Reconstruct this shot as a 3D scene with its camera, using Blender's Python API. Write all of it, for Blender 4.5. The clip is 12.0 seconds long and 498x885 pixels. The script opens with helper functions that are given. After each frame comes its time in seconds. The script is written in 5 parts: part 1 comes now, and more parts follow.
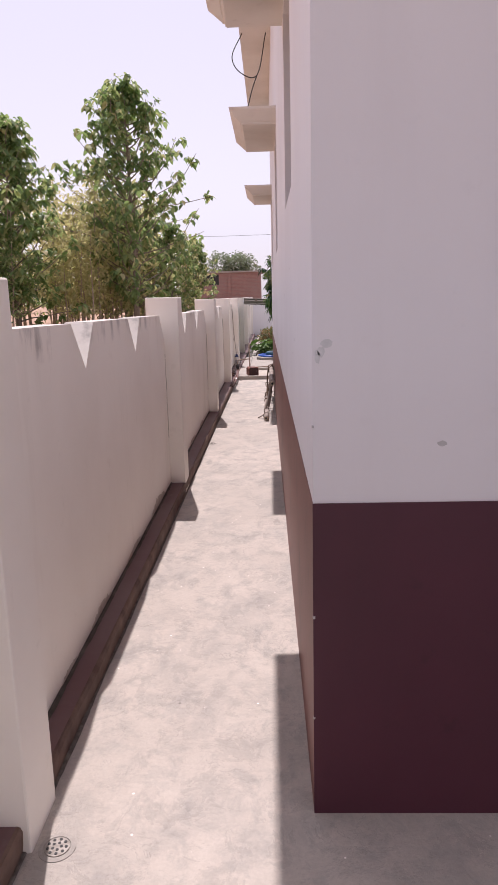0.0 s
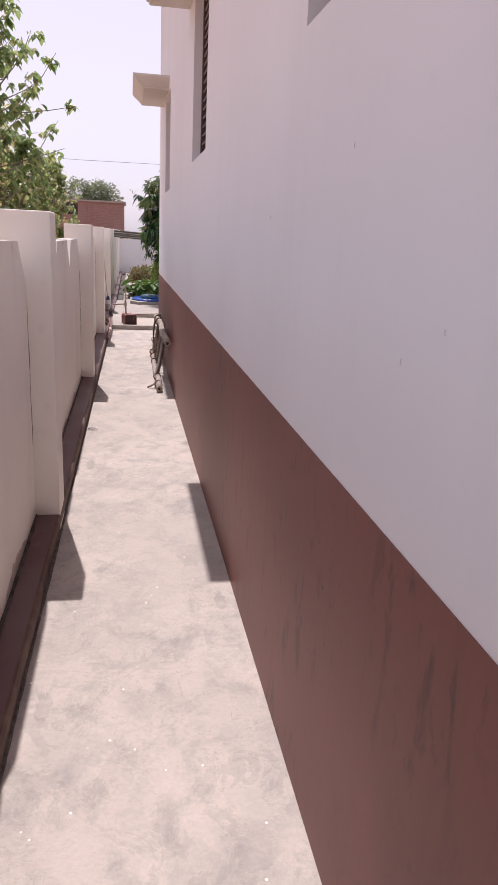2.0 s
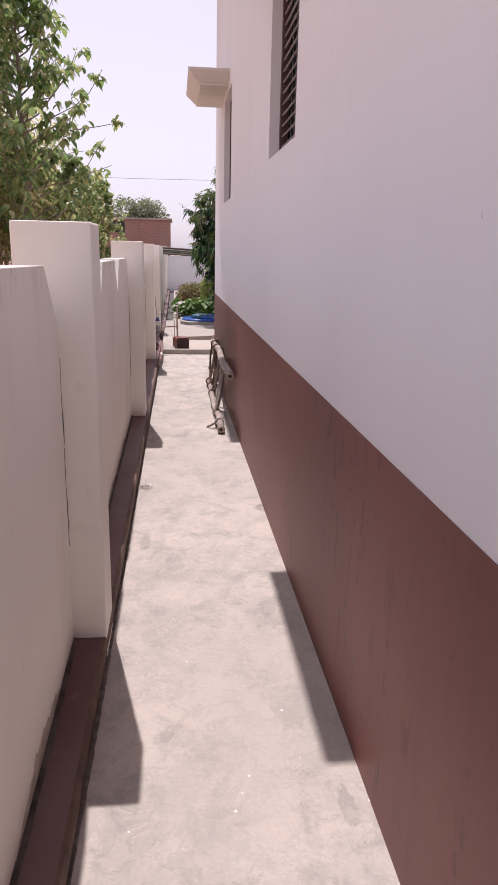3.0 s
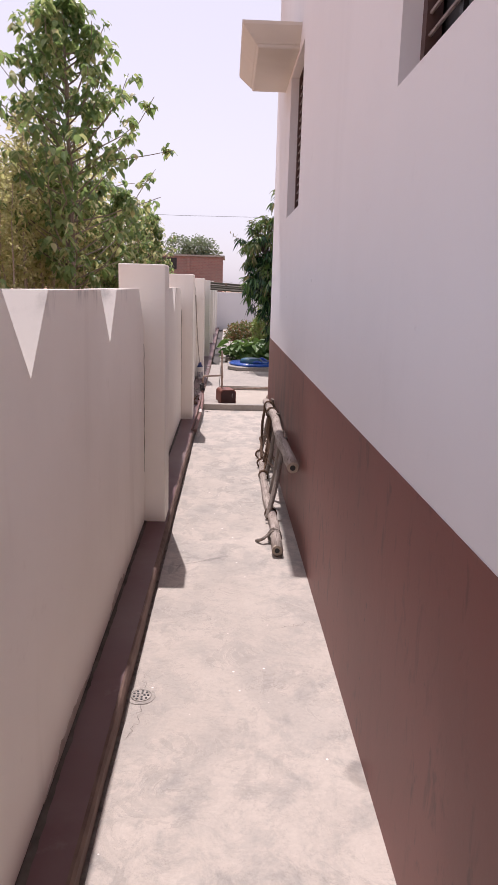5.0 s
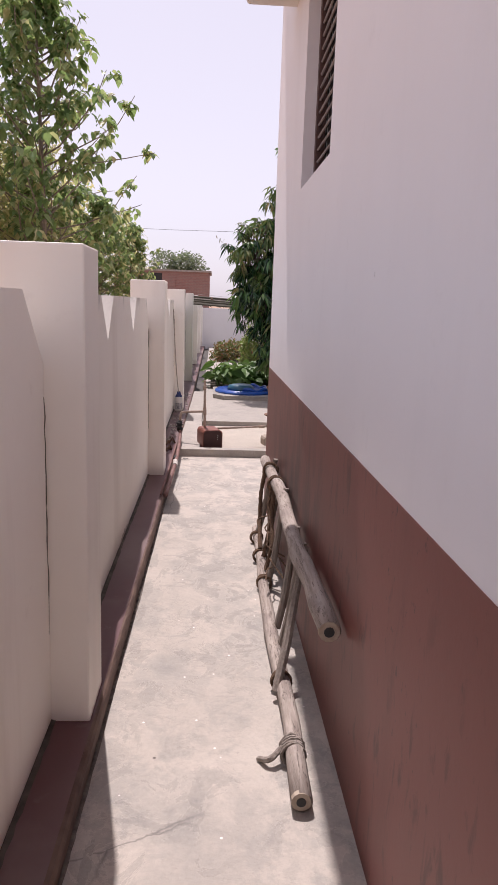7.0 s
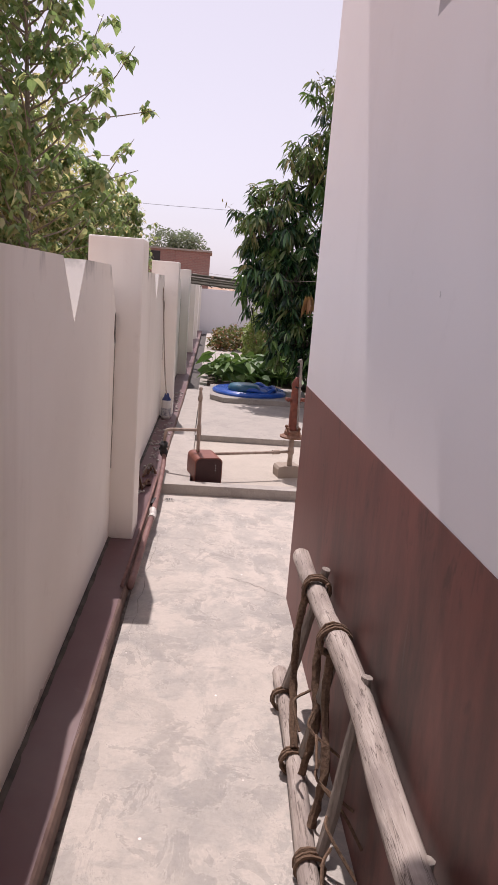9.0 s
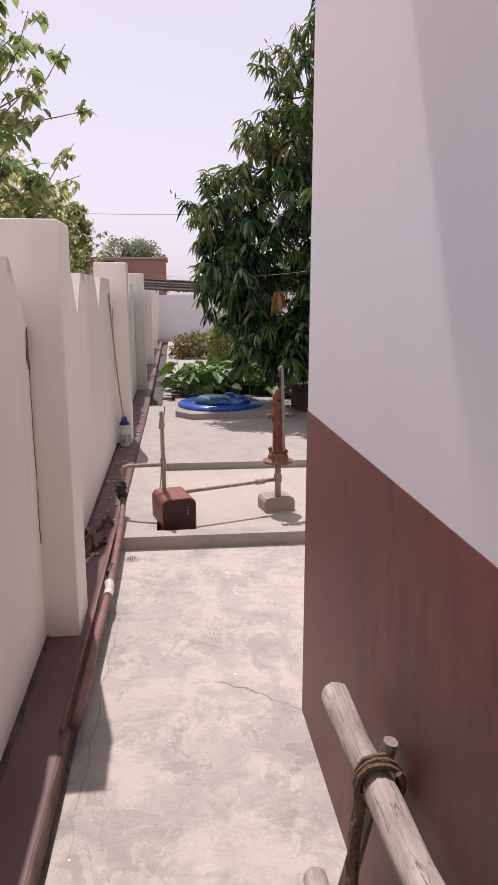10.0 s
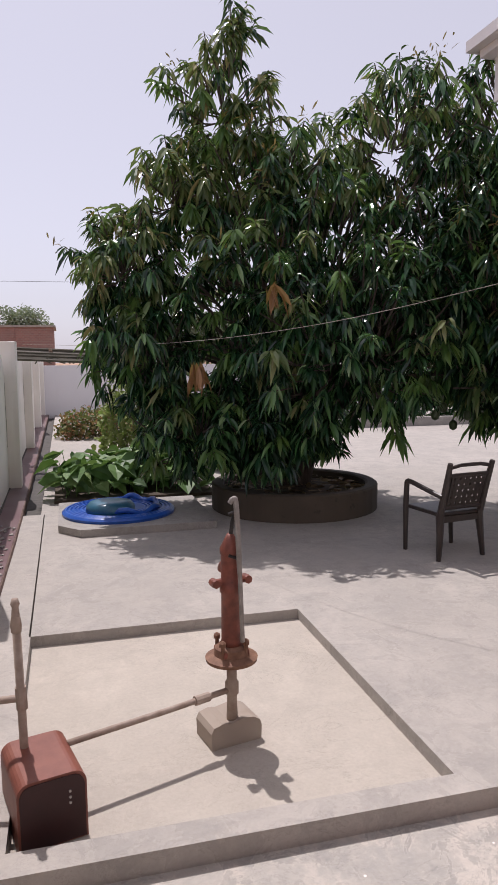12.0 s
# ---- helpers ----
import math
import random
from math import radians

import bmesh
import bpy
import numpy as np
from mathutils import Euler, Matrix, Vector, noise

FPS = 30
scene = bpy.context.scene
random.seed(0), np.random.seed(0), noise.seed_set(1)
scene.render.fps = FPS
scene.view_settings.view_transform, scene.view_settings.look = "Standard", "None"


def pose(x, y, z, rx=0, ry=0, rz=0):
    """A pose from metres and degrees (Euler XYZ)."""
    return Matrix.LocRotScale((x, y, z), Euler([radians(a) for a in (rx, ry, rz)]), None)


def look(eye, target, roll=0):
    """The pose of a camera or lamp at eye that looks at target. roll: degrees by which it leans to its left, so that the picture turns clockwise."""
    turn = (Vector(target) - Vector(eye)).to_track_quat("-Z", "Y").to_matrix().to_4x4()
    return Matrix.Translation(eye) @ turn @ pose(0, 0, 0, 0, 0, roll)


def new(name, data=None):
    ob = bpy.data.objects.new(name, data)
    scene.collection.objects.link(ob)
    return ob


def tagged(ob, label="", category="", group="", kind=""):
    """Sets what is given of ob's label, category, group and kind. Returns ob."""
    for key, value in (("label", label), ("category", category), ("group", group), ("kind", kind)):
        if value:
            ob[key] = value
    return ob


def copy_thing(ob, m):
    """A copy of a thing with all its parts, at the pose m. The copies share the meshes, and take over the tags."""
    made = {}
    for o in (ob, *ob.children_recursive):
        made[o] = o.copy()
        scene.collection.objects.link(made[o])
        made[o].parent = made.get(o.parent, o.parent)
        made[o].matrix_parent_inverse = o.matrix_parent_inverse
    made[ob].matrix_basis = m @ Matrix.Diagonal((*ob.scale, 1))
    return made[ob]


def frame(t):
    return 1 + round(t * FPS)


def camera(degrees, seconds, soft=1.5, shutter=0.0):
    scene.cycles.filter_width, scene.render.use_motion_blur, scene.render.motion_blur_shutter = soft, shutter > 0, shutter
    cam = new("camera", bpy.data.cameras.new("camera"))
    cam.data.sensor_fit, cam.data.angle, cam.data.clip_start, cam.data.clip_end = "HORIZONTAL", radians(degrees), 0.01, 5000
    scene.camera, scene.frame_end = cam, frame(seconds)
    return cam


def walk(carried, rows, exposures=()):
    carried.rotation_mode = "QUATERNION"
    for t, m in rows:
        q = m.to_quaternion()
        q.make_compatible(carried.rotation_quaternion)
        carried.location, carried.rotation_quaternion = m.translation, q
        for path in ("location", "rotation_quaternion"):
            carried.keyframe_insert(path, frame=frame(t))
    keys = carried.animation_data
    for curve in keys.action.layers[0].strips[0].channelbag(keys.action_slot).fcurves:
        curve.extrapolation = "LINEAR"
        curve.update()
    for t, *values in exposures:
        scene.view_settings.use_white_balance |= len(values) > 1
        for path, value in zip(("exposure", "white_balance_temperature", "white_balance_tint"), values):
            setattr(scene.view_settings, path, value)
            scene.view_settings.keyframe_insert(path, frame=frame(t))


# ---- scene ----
cam = camera(39.4, 12.0)
UNIT = 1.2  # metres in one unit of the plan below
METRES, EYE, TILT, LEAN, TURN = 11.37 * UNIT, 1.5 * UNIT, 0.0, 0.0, 2.0
ROWS = [
    (0.0, 0.0, 0.0, 0.0, -0.29, -11.81, 1.4),
    (0.5, -0.017, 0.0419, -0.0005, -1.2, -14.38, 1.84),
    (1.0, -0.0254, 0.0826, -0.0018, -9.28, -16.07, 0.52),
    (1.5, -0.023, 0.1289, -0.0035, -10.05, -16.54, 0.94),
    (2.0, -0.0244, 0.1739, -0.0051, -11.33, -16.42, -2.61),
    (2.5, -0.0244, 0.2171, -0.0051, -9.75, -14.64, 1.12),
    (3.0, -0.029, 0.2653, -0.0053, -7.85, -15.47, -1.18),
    (3.5, -0.0245, 0.3097, -0.0087, -6.94, -13.09, 0.86),
    (5.5, -0.0135, 0.4798, -0.011, -3.09, -12.28, -2.02),
    (6.0, -0.0095, 0.5174, -0.0133, -3.57, -8.75, -0.23),
    (6.5, -0.0105, 0.5585, -0.0137, -5.12, -9.84, -2.22),
    (8.5, -0.0049, 0.7174, -0.0148, -2.93, -12.95, -0.21),
    (9.0, -0.0064, 0.7582, -0.0166, -4.83, -12.53, -4.35),
    (9.5, -0.0026, 0.7959, -0.0166, -6.22, -10.92, -0.12),
    (10.0, -0.0007, 0.8378, -0.0207, -8.12, -12.17, -0.0),
    (10.5, 0.0008, 0.8741, -0.0198, -10.69, -12.59, -0.33),
    (11.0, 0.0029, 0.9162, -0.0208, -10.87, -11.42, -0.69),
    (11.5, 0.0058, 0.9529, -0.0195, -16.26, -12.99, -1.0),
    (12.0, 0.0115, 0.9883, -0.0177, -16.89, -6.81, 0.49),
]
EXPOSURES = [(0.0, 0.04, 6250, 26), (3.5, 0.05, 6250, 26), (6.5, 0.02, 6280, 24), (9.5, -0.05, 6350, 25), (10.5, -0.07, 6320, 24), (11.0, -0.09, 6300, 22), (12.0, -0.21, 6120, 20)]
walk(cam, [(t, pose(0, 0, EYE, TILT, LEAN, TURN) @ pose(METRES * x, METRES * y, METRES * z, 90 + pitch, roll, yaw)) for t, x, y, z, yaw, pitch, roll in ROWS], EXPOSURES)

# ---- world, sun, exposure ----
SUN = Vector((-0.10, 0.47, 1.0)).normalized()
world = bpy.data.worlds.new("hazy_sky")
scene.world = world
world.use_nodes = True
wn = world.node_tree.nodes
wl = world.node_tree.links
sky = wn.new("ShaderNodeTexSky")
sky.sky_type = "NISHITA"
sky.sun_disc = False
sky.sun_elevation = math.asin(SUN.z)
sky.sun_rotation = math.atan2(SUN.x, SUN.y)
sky.dust_density = 1.5
sky.air_density = 1.0
soft_sky = wn.new("ShaderNodeHueSaturation")
soft_sky.inputs["Saturation"].default_value = 0.37
wl.new(sky.outputs[0], soft_sky.inputs["Color"])
haze = wn.new("ShaderNodeMix")
haze.data_type = "RGBA"
haze.inputs["Factor"].default_value = 0.5
haze.inputs["B"].default_value = (6.25, 5.95, 6.2, 1)
wl.new(soft_sky.outputs[0], haze.inputs["A"])
wl.new(haze.outputs["Result"], wn["Background"].inputs["Color"])
wn["Background"].inputs["Strength"].default_value = 0.14

sun = new("sun", bpy.data.lights.new("sun", "SUN"))
sun.data.energy = 4.2
sun.data.angle = radians(0.6)
sun.data.color = (1.0, 0.94, 0.85)
sun.matrix_world = look(SUN * 30, (0, 0, 0))


# ---- materials ----
def plan_position(nt):
    """The shaded point in units of the plan."""
    geo = nt.nodes.new("ShaderNodeNewGeometry")
    k = nt.nodes.new("ShaderNodeVectorMath")
    k.operation = "SCALE"
    k.inputs["Scale"].default_value = 1 / UNIT
    nt.links.new(geo.outputs["Position"], k.inputs[0])
    return k.outputs[0]


def ramp(nt, fac, stops):
    r = nt.nodes.new("ShaderNodeValToRGB")
    e = r.color_ramp.elements
    while len(e) < len(stops):
        e.new(0.5)
    for k, (p, c) in zip(e, stops):
        k.position = p
        k.color = (*c, 1) if len(c) == 3 else c
    nt.links.new(fac, r.inputs[0])
    return r.outputs[0]


def noise_tex(nt, scale, detail=4, rough=0.55, stretch=(1, 1, 1), world_space=True, distortion=0.0):
    tc = nt.nodes.new("ShaderNodeNewGeometry") if world_space else nt.nodes.new("ShaderNodeTexCoord")
    mp = nt.nodes.new("ShaderNodeMapping")
    mp.inputs["Scale"].default_value = tuple(v / UNIT for v in stretch)
    nt.links.new(tc.outputs["Position" if world_space else "Object"], mp.inputs[0])
    n = nt.nodes.new("ShaderNodeTexNoise")
    n.inputs["Scale"].default_value = scale
    n.inputs["Detail"].default_value = detail
    n.inputs["Roughness"].default_value = rough
    n.inputs["Distortion"].default_value = distortion
    nt.links.new(mp.outputs[0], n.inputs["Vector"])
    return n.outputs["Fac"]


def mix(nt, fac, a, b, mode="MIX"):
    m = nt.nodes.new("ShaderNodeMix")
    m.data_type = "RGBA"
    m.blend_type = mode
    for sock, v in ((m.inputs["Factor"], fac), (m.inputs["A"], a), (m.inputs["B"], b)):
        if isinstance(v, (int, float)):
            sock.default_value = v
        elif isinstance(v, tuple):
            sock.default_value = (*v, 1)
        else:
            nt.links.new(v, sock)
    return m.outputs["Result"]


def bump(nt, height, strength, distance, bsdf, also=None):
    b = nt.nodes.new("ShaderNodeBump")
    b.inputs["Strength"].default_value = strength
    b.inputs["Distance"].default_value = distance
    nt.links.new(height, b.inputs["Height"])
    if also is not None:
        nt.links.new(also, b.inputs["Normal"])
    nt.links.new(b.outputs[0], bsdf.inputs["Normal"])
    return b.outputs[0]


def base_mat(name, rough=0.8, metal=0.0):
    m = bpy.data.materials.new(name)
    m.use_nodes = True
    nt = m.node_tree
    bs = nt.nodes["Principled BSDF"]
    bs.inputs["Roughness"].default_value = rough
    bs.inputs["Metallic"].default_value = metal
    return m, nt, bs


def simple(name, c1, c2, scale=20, rough=0.6, metal=0.0, bump_s=0.2, stretch=(1, 1, 1), world_space=False, spec=0.5):
    m, nt, bs = base_mat(name, rough, metal)
    n = noise_tex(nt, scale, 5, 0.6, stretch, world_space)
    nt.links.new(ramp(nt, n, [(0.3, c1), (0.7, c2)]), bs.inputs["Base Color"])
    bs.inputs["Specular IOR Level"].default_value = spec
    if bump_s:
        bump(nt, n, bump_s, 0.01, bs)
    return m


def concrete(name, light, dark, specks=True, cracks=True, wear=1.0, flaked=None):
    """Cast concrete: cream skin, grey where it has worn off; flaked: from where to where along y the wear grows."""
    m, nt, bs = base_mat(name, 0.85)
    gain = wear
    if flaked:
        xyz = nt.nodes.new("ShaderNodeSeparateXYZ")
        nt.links.new(plan_position(nt), xyz.inputs[0])
        rise = nt.nodes.new("ShaderNodeMapRange")
        nt.links.new(xyz.outputs["Y"], rise.inputs["Value"])
        for k, v in zip(("From Min", "From Max", "To Min", "To Max"), (*flaked, 0.55 * wear, wear)):
            rise.inputs[k].default_value = v
        gain = rise.outputs[0]

    def worn_by(fac):
        k = nt.nodes.new("ShaderNodeMath")
        k.operation = "MULTIPLY"
        nt.links.new(fac, k.inputs[0])
        if isinstance(gain, float):
            k.inputs[1].default_value = gain
        else:
            nt.links.new(gain, k.inputs[1])
        return k.outputs[0]

    big = noise_tex(nt, 1.1, 6, 0.6, distortion=0.4)
    mid = noise_tex(nt, 7.5, 8, 0.72, (1, 0.8, 1), distortion=0.4)
    fine = noise_tex(nt, 70, 4, 0.7)
    ripple = noise_tex(nt, 9, 5, 0.6, (0.6, 1.4, 1), distortion=0.5)
    patch = noise_tex(nt, 2.6, 8, 0.66, (1.1, 0.85, 1), distortion=0.35)
    pale = tuple(a + (b - a) * min(1.0, wear) for a, b in zip(light, dark))
    col = ramp(nt, mid, [(0.32, pale), (0.5, light), (0.72, tuple(min(1, c * 1.12) for c in light))])
    col = mix(nt, ramp(nt, big, [(0.38, (0.8, 0.8, 0.8)), (0.6, (0, 0, 0))]), col, tuple(c * 0.9 for c in light), "MIX")
    col = mix(nt, worn_by(ramp(nt, patch, [(0.50, (0, 0, 0)), (0.535, (0.34, 0.34, 0.34)), (0.64, (0.65, 0.65, 0.65))])), col, dark)
    col = mix(nt, worn_by(ramp(nt, ripple, [(0.58, (0, 0, 0)), (0.66, (0.4, 0.4, 0.4))])), col, tuple(c * 0.92 for c in dark))
    flake = noise_tex(nt, 7.5, 10, 0.72, (1, 0.85, 1), distortion=0.7)
    where = ramp(nt, noise_tex(nt, 2.2, 5, 0.65), [(0.38, (0.15, 0.15, 0.15)), (0.54, (1, 1, 1))])
    worn = ramp(nt, flake, [(0.535, (0, 0, 0)), (0.55, (0.3, 0.3, 0.3)), (0.62, (0.5, 0.5, 0.5))])
    col = mix(nt, worn_by(mix(nt, 1.0, worn, where, "MULTIPLY")), col, tuple(c * 0.80 for c in dark))
    rim = ramp(nt, flake, [(0.515, (0, 0, 0)), (0.527, (0.5, 0.5, 0.5)), (0.536, (0, 0, 0))])
    col = mix(nt, worn_by(mix(nt, 1.0, rim, where, "MULTIPLY")), col, tuple(min(0.9, c * 1.25) for c in light))
    edge = ramp(nt, flake, [(0.536, (0, 0, 0)), (0.541, (0.55, 0.55, 0.55)), (0.548, (0, 0, 0))])
    col = mix(nt, worn_by(mix(nt, 1.0, edge, where, "MULTIPLY")), col, tuple(c * 0.5 for c in dark))
    pit = noise_tex(nt, 38, 5, 0.7, distortion=0.5)
    col = mix(nt, worn_by(ramp(nt, pit, [(0.64, (0, 0, 0)), (0.70, (0.45, 0.45, 0.45))])), col, tuple(c * 0.75 for c in dark))
    col = mix(nt, 0.22, col, ramp(nt, fine, [(0.3, (0.5, 0.5, 0.5)), (0.7, (1, 1, 1))]), "MULTIPLY")
    swirl = noise_tex(nt, 6, 9, 0.72, (0.75, 1.0, 1), distortion=1.0)
    some = ramp(nt, noise_tex(nt, 1.7, 4, 0.6), [(0.44, (0, 0, 0)), (0.58, (1, 1, 1))])
    scar = ramp(nt, swirl, [(0.492, (0, 0, 0)), (0.5, (0.6, 0.6, 0.6)), (0.508, (0, 0, 0))])
    col = mix(nt, mix(nt, 1.0, scar, some, "MULTIPLY"), col, tuple(c * 0.62 for c in dark))
    blot = ramp(nt, noise_tex(nt, 4.2, 10, 0.78, distortion=0.3), [(0.55, (0, 0, 0)), (0.585, (0.45, 0.45, 0.45)), (0.66, (0.6, 0.6, 0.6))])
    col = mix(nt, worn_by(blot), col, dark)
    if cracks:
        here = plan_position(nt)
        dn = nt.nodes.new("ShaderNodeTexNoise")
        dn.inputs["Scale"].default_value = 2.0
        dn.inputs["Detail"].default_value = 6
        nt.links.new(here, dn.inputs["Vector"])
        add = nt.nodes.new("ShaderNodeVectorMath")
        add.operation = "MULTIPLY_ADD"
        nt.links.new(dn.outputs["Color"], add.inputs[0])
        add.inputs[1].default_value = (0.7, 0.7, 0.0)
        nt.links.new(here, add.inputs[2])
        v = nt.nodes.new("ShaderNodeTexVoronoi")
        v.feature = "DISTANCE_TO_EDGE"
        v.inputs["Scale"].default_value = 0.55
        nt.links.new(add.outputs[0], v.inputs["Vector"])
        line = ramp(nt, v.outputs["Distance"], [(0.0, (1, 1, 1)), (0.0022, (0, 0, 0))])
        gate = ramp(nt, noise_tex(nt, 0.8, 3), [(0.61, (0, 0, 0)), (0.68, (0.7, 0.7, 0.7))])
        col = mix(nt, mix(nt, 1.0, line, gate, "MULTIPLY"), col, tuple(c * 0.45 for c in dark))
    if specks:
        v2 = nt.nodes.new("ShaderNodeTexVoronoi")
        v2.inputs["Scale"].default_value = 12.0
        here = plan_position(nt)
        nt.links.new(here, v2.inputs["Vector"])
        dot = ramp(nt, v2.outputs["Distance"], [(0.036, (1, 1, 1)), (0.058, (0, 0, 0))])
        gate = ramp(nt, noise_tex(nt, 3.0, 3), [(0.41, (0, 0, 0)), (0.46, (1, 1, 1))])
        col = mix(nt, mix(nt, 1.0, dot, gate, "MULTIPLY"), col, (0.90, 0.84, 0.80))
        v3 = nt.nodes.new("ShaderNodeTexVoronoi")
        v3.inputs["Scale"].default_value = 5.3
        nt.links.new(here, v3.inputs["Vector"])
        dot = ramp(nt, v3.outputs["Distance"], [(0.022, (1, 1, 1)), (0.04, (0, 0, 0))])
        gate = ramp(nt, noise_tex(nt, 2.1, 3, stretch=(1, 1, 3)), [(0.54, (0, 0, 0)), (0.6, (1, 1, 1))])
        col = mix(nt, mix(nt, 1.0, dot, gate, "MULTIPLY"), col, (0.06, 0.05, 0.045))
    nt.links.new(col, bs.inputs["Base Color"])
    b = bump(nt, ripple, 0.35, 0.012, bs)
    b = bump(nt, mid, 0.4, 0.015, bs, b)
    b = bump(nt, worn, 0.35, 0.004, bs, b)
    bump(nt, fine, 0.3, 0.004, bs, b)
    return m


def paint(name, c, grime, streak=0.5, rough=0.75, wave=0.15, blot=0.25, smear=0.0, algae=0.0):
    m, nt, bs = base_mat(name, rough)
    big = noise_tex(nt, 0.9, 5, 0.55)
    run = noise_tex(nt, 3.0, 5, 0.6, (1, 1, 0.12))
    fine = noise_tex(nt, 45, 4, 0.6)
    mott = noise_tex(nt, 9, 5, 0.65)
    col = mix(nt, ramp(nt, big, [(0.4, (0, 0, 0)), (0.75, (blot, blot, blot))]), c, grime)
    col = mix(nt, ramp(nt, run, [(0.56, (0, 0, 0)), (0.78, (streak, streak, streak))]), col, grime)
    col = mix(nt, ramp(nt, mott, [(0.62, (0, 0, 0)), (0.8, (blot, blot, blot))]), col, grime)
    if smear:
        drip = noise_tex(nt, 17, 5, 0.65, (1, 1, 0.36), distortion=0.5)
        where = ramp(nt, noise_tex(nt, 1.3, 3), [(0.36, (0, 0, 0)), (0.56, (1, 1, 1))])
        mark = ramp(nt, drip, [(0.56, (0, 0, 0)), (0.66, (smear, smear, smear))])
        col = mix(nt, mix(nt, 1.0, mark, where, "MULTIPLY"), col, (0.075, 0.026, 0.021))
        # shade low on the dado near the ladder, painted as a streaky dark spot
        spot = nt.nodes.new("ShaderNodeMapping")
        spot.inputs["Location"].default_value = (0, -9.95 * 0.42, -0.40 * 0.75)
        spot.inputs["Scale"].default_value = (0, 0.42, 0.75)
        nt.links.new(plan_position(nt), spot.inputs[0])
        dist = nt.nodes.new("ShaderNodeVectorMath")
        dist.operation = "LENGTH"
        nt.links.new(spot.outputs[0], dist.inputs[0])
        dado_shade = nt.nodes.new("ShaderNodeMath")
        dado_shade.operation = "MULTIPLY_ADD"
        nt.links.new(noise_tex(nt, 6.5, 7, 0.7, (1, 1, 0.28)), dado_shade.inputs[0])
        dado_shade.inputs[1].default_value = 1.1
        nt.links.new(dist.outputs["Value"], dado_shade.inputs[2])
        col = mix(nt, ramp(nt, dado_shade.outputs[0], [(0.55, (0.85, 0.85, 0.85)), (1.0, (0, 0, 0))]), col, (0.022, 0.013, 0.012))
        fleck = ramp(nt, noise_tex(nt, 42, 4, 0.65, (1, 1, 0.55)), [(0.62, (0, 0, 0)), (0.68, (0.9, 0.9, 0.9))])
        lane = ramp(nt, noise_tex(nt, 5.0, 3, 0.5, (1, 1, 0.16), distortion=0.4), [(0.56, (0, 0, 0)), (0.63, (1, 1, 1))])
        col = mix(nt, mix(nt, 1.0, fleck, lane, "MULTIPLY"), col, (0.035, 0.018, 0.016))
        pale = ramp(nt, noise_tex(nt, 30, 3, 0.6, (1, 1, 0.08)), [(0.7, (0, 0, 0)), (0.78, (0.25, 0.25, 0.25))])
        col = mix(nt, pale, col, (0.30, 0.22, 0.20))
    if algae:
        geo = nt.nodes.new("ShaderNodeNewGeometry")
        xyz = nt.nodes.new("ShaderNodeSeparateXYZ")
        nt.links.new(plan_position(nt), xyz.inputs[0])
        up = nt.nodes.new("ShaderNodeMath")
        up.operation = "MULTIPLY_ADD"
        nt.links.new(noise_tex(nt, 6, 6, 0.7), up.inputs[0])
        up.inputs[1].default_value = 0.16
        nt.links.new(xyz.outputs["Z"], up.inputs[2])
        face = nt.nodes.new("ShaderNodeSeparateXYZ")
        nt.links.new(geo.outputs["Normal"], face.inputs[0])
        dust = ramp(nt, face.outputs["Z"], [(0.15, (0, 0, 0)), (0.35, (0.6, 0.6, 0.6))])
        col = mix(nt, dust, col, (0.40, 0.375, 0.345))
        mould = ramp(nt, noise_tex(nt, 7, 5, 0.65, (1, 1, 0.3)), [(0.52, (0, 0, 0)), (0.66, (0.5, 0.5, 0.5))])
        edge = nt.nodes.new("ShaderNodeMapRange")
        nt.links.new(up.outputs[0], edge.inputs["Value"])
        edge.inputs["From Min"].default_value = algae + 0.065
        edge.inputs["From Max"].default_value = algae + 0.12
        col = mix(nt, mix(nt, 1.0, mould, edge.outputs[0], "MULTIPLY"), col, (0.10, 0.095, 0.085))
    nt.links.new(col, bs.inputs["Base Color"])
    b = bump(nt, big, wave, 0.03, bs)
    bump(nt, fine, 0.12, 0.003, bs, b)
    return m


M_FLOOR = concrete("alley_concrete", (0.535, 0.487, 0.43), (0.335, 0.324, 0.30), wear=1.0, flaked=(7.5, 11.0))
M_COURT = concrete("courtyard_concrete", (0.455, 0.418, 0.375), (0.33, 0.312, 0.287), specks=False, cracks=False, wear=0.55)
M_BASIN = concrete("smooth_basin_cement", (0.50, 0.45, 0.385), (0.38, 0.345, 0.30), specks=False, cracks=False, wear=0.25)
M_CEMENT = concrete("grey_cement", (0.40, 0.375, 0.34), (0.29, 0.27, 0.25), specks=False, cracks=False)
M_WHITE = paint("white_wall_paint", (0.78, 0.76, 0.77), (0.62, 0.60, 0.60), 0.22)
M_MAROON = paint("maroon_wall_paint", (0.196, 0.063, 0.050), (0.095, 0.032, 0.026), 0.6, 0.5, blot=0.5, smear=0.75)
# darker copy of the maroon: the end wall's shade is in the colour
M_SOUTH = paint("shaded_maroon_paint", (0.088, 0.020, 0.037), (0.050, 0.014, 0.024), 0.5, 0.5, blot=0.7)
M_CREAM = paint("cream_wall_paint", (0.90, 0.86, 0.79), (0.60, 0.54, 0.465), 0.45, blot=0.28)
M_CREAM_TOP = paint("cream_wall_paint_mouldy_top", (0.90, 0.86, 0.79), (0.60, 0.54, 0.465), 0.45, blot=0.28, algae=1.315)
M_CHAJJA = paint("cream_shade_paint", (0.66, 0.63, 0.58), (0.46, 0.43, 0.385), 0.3, blot=0.6)
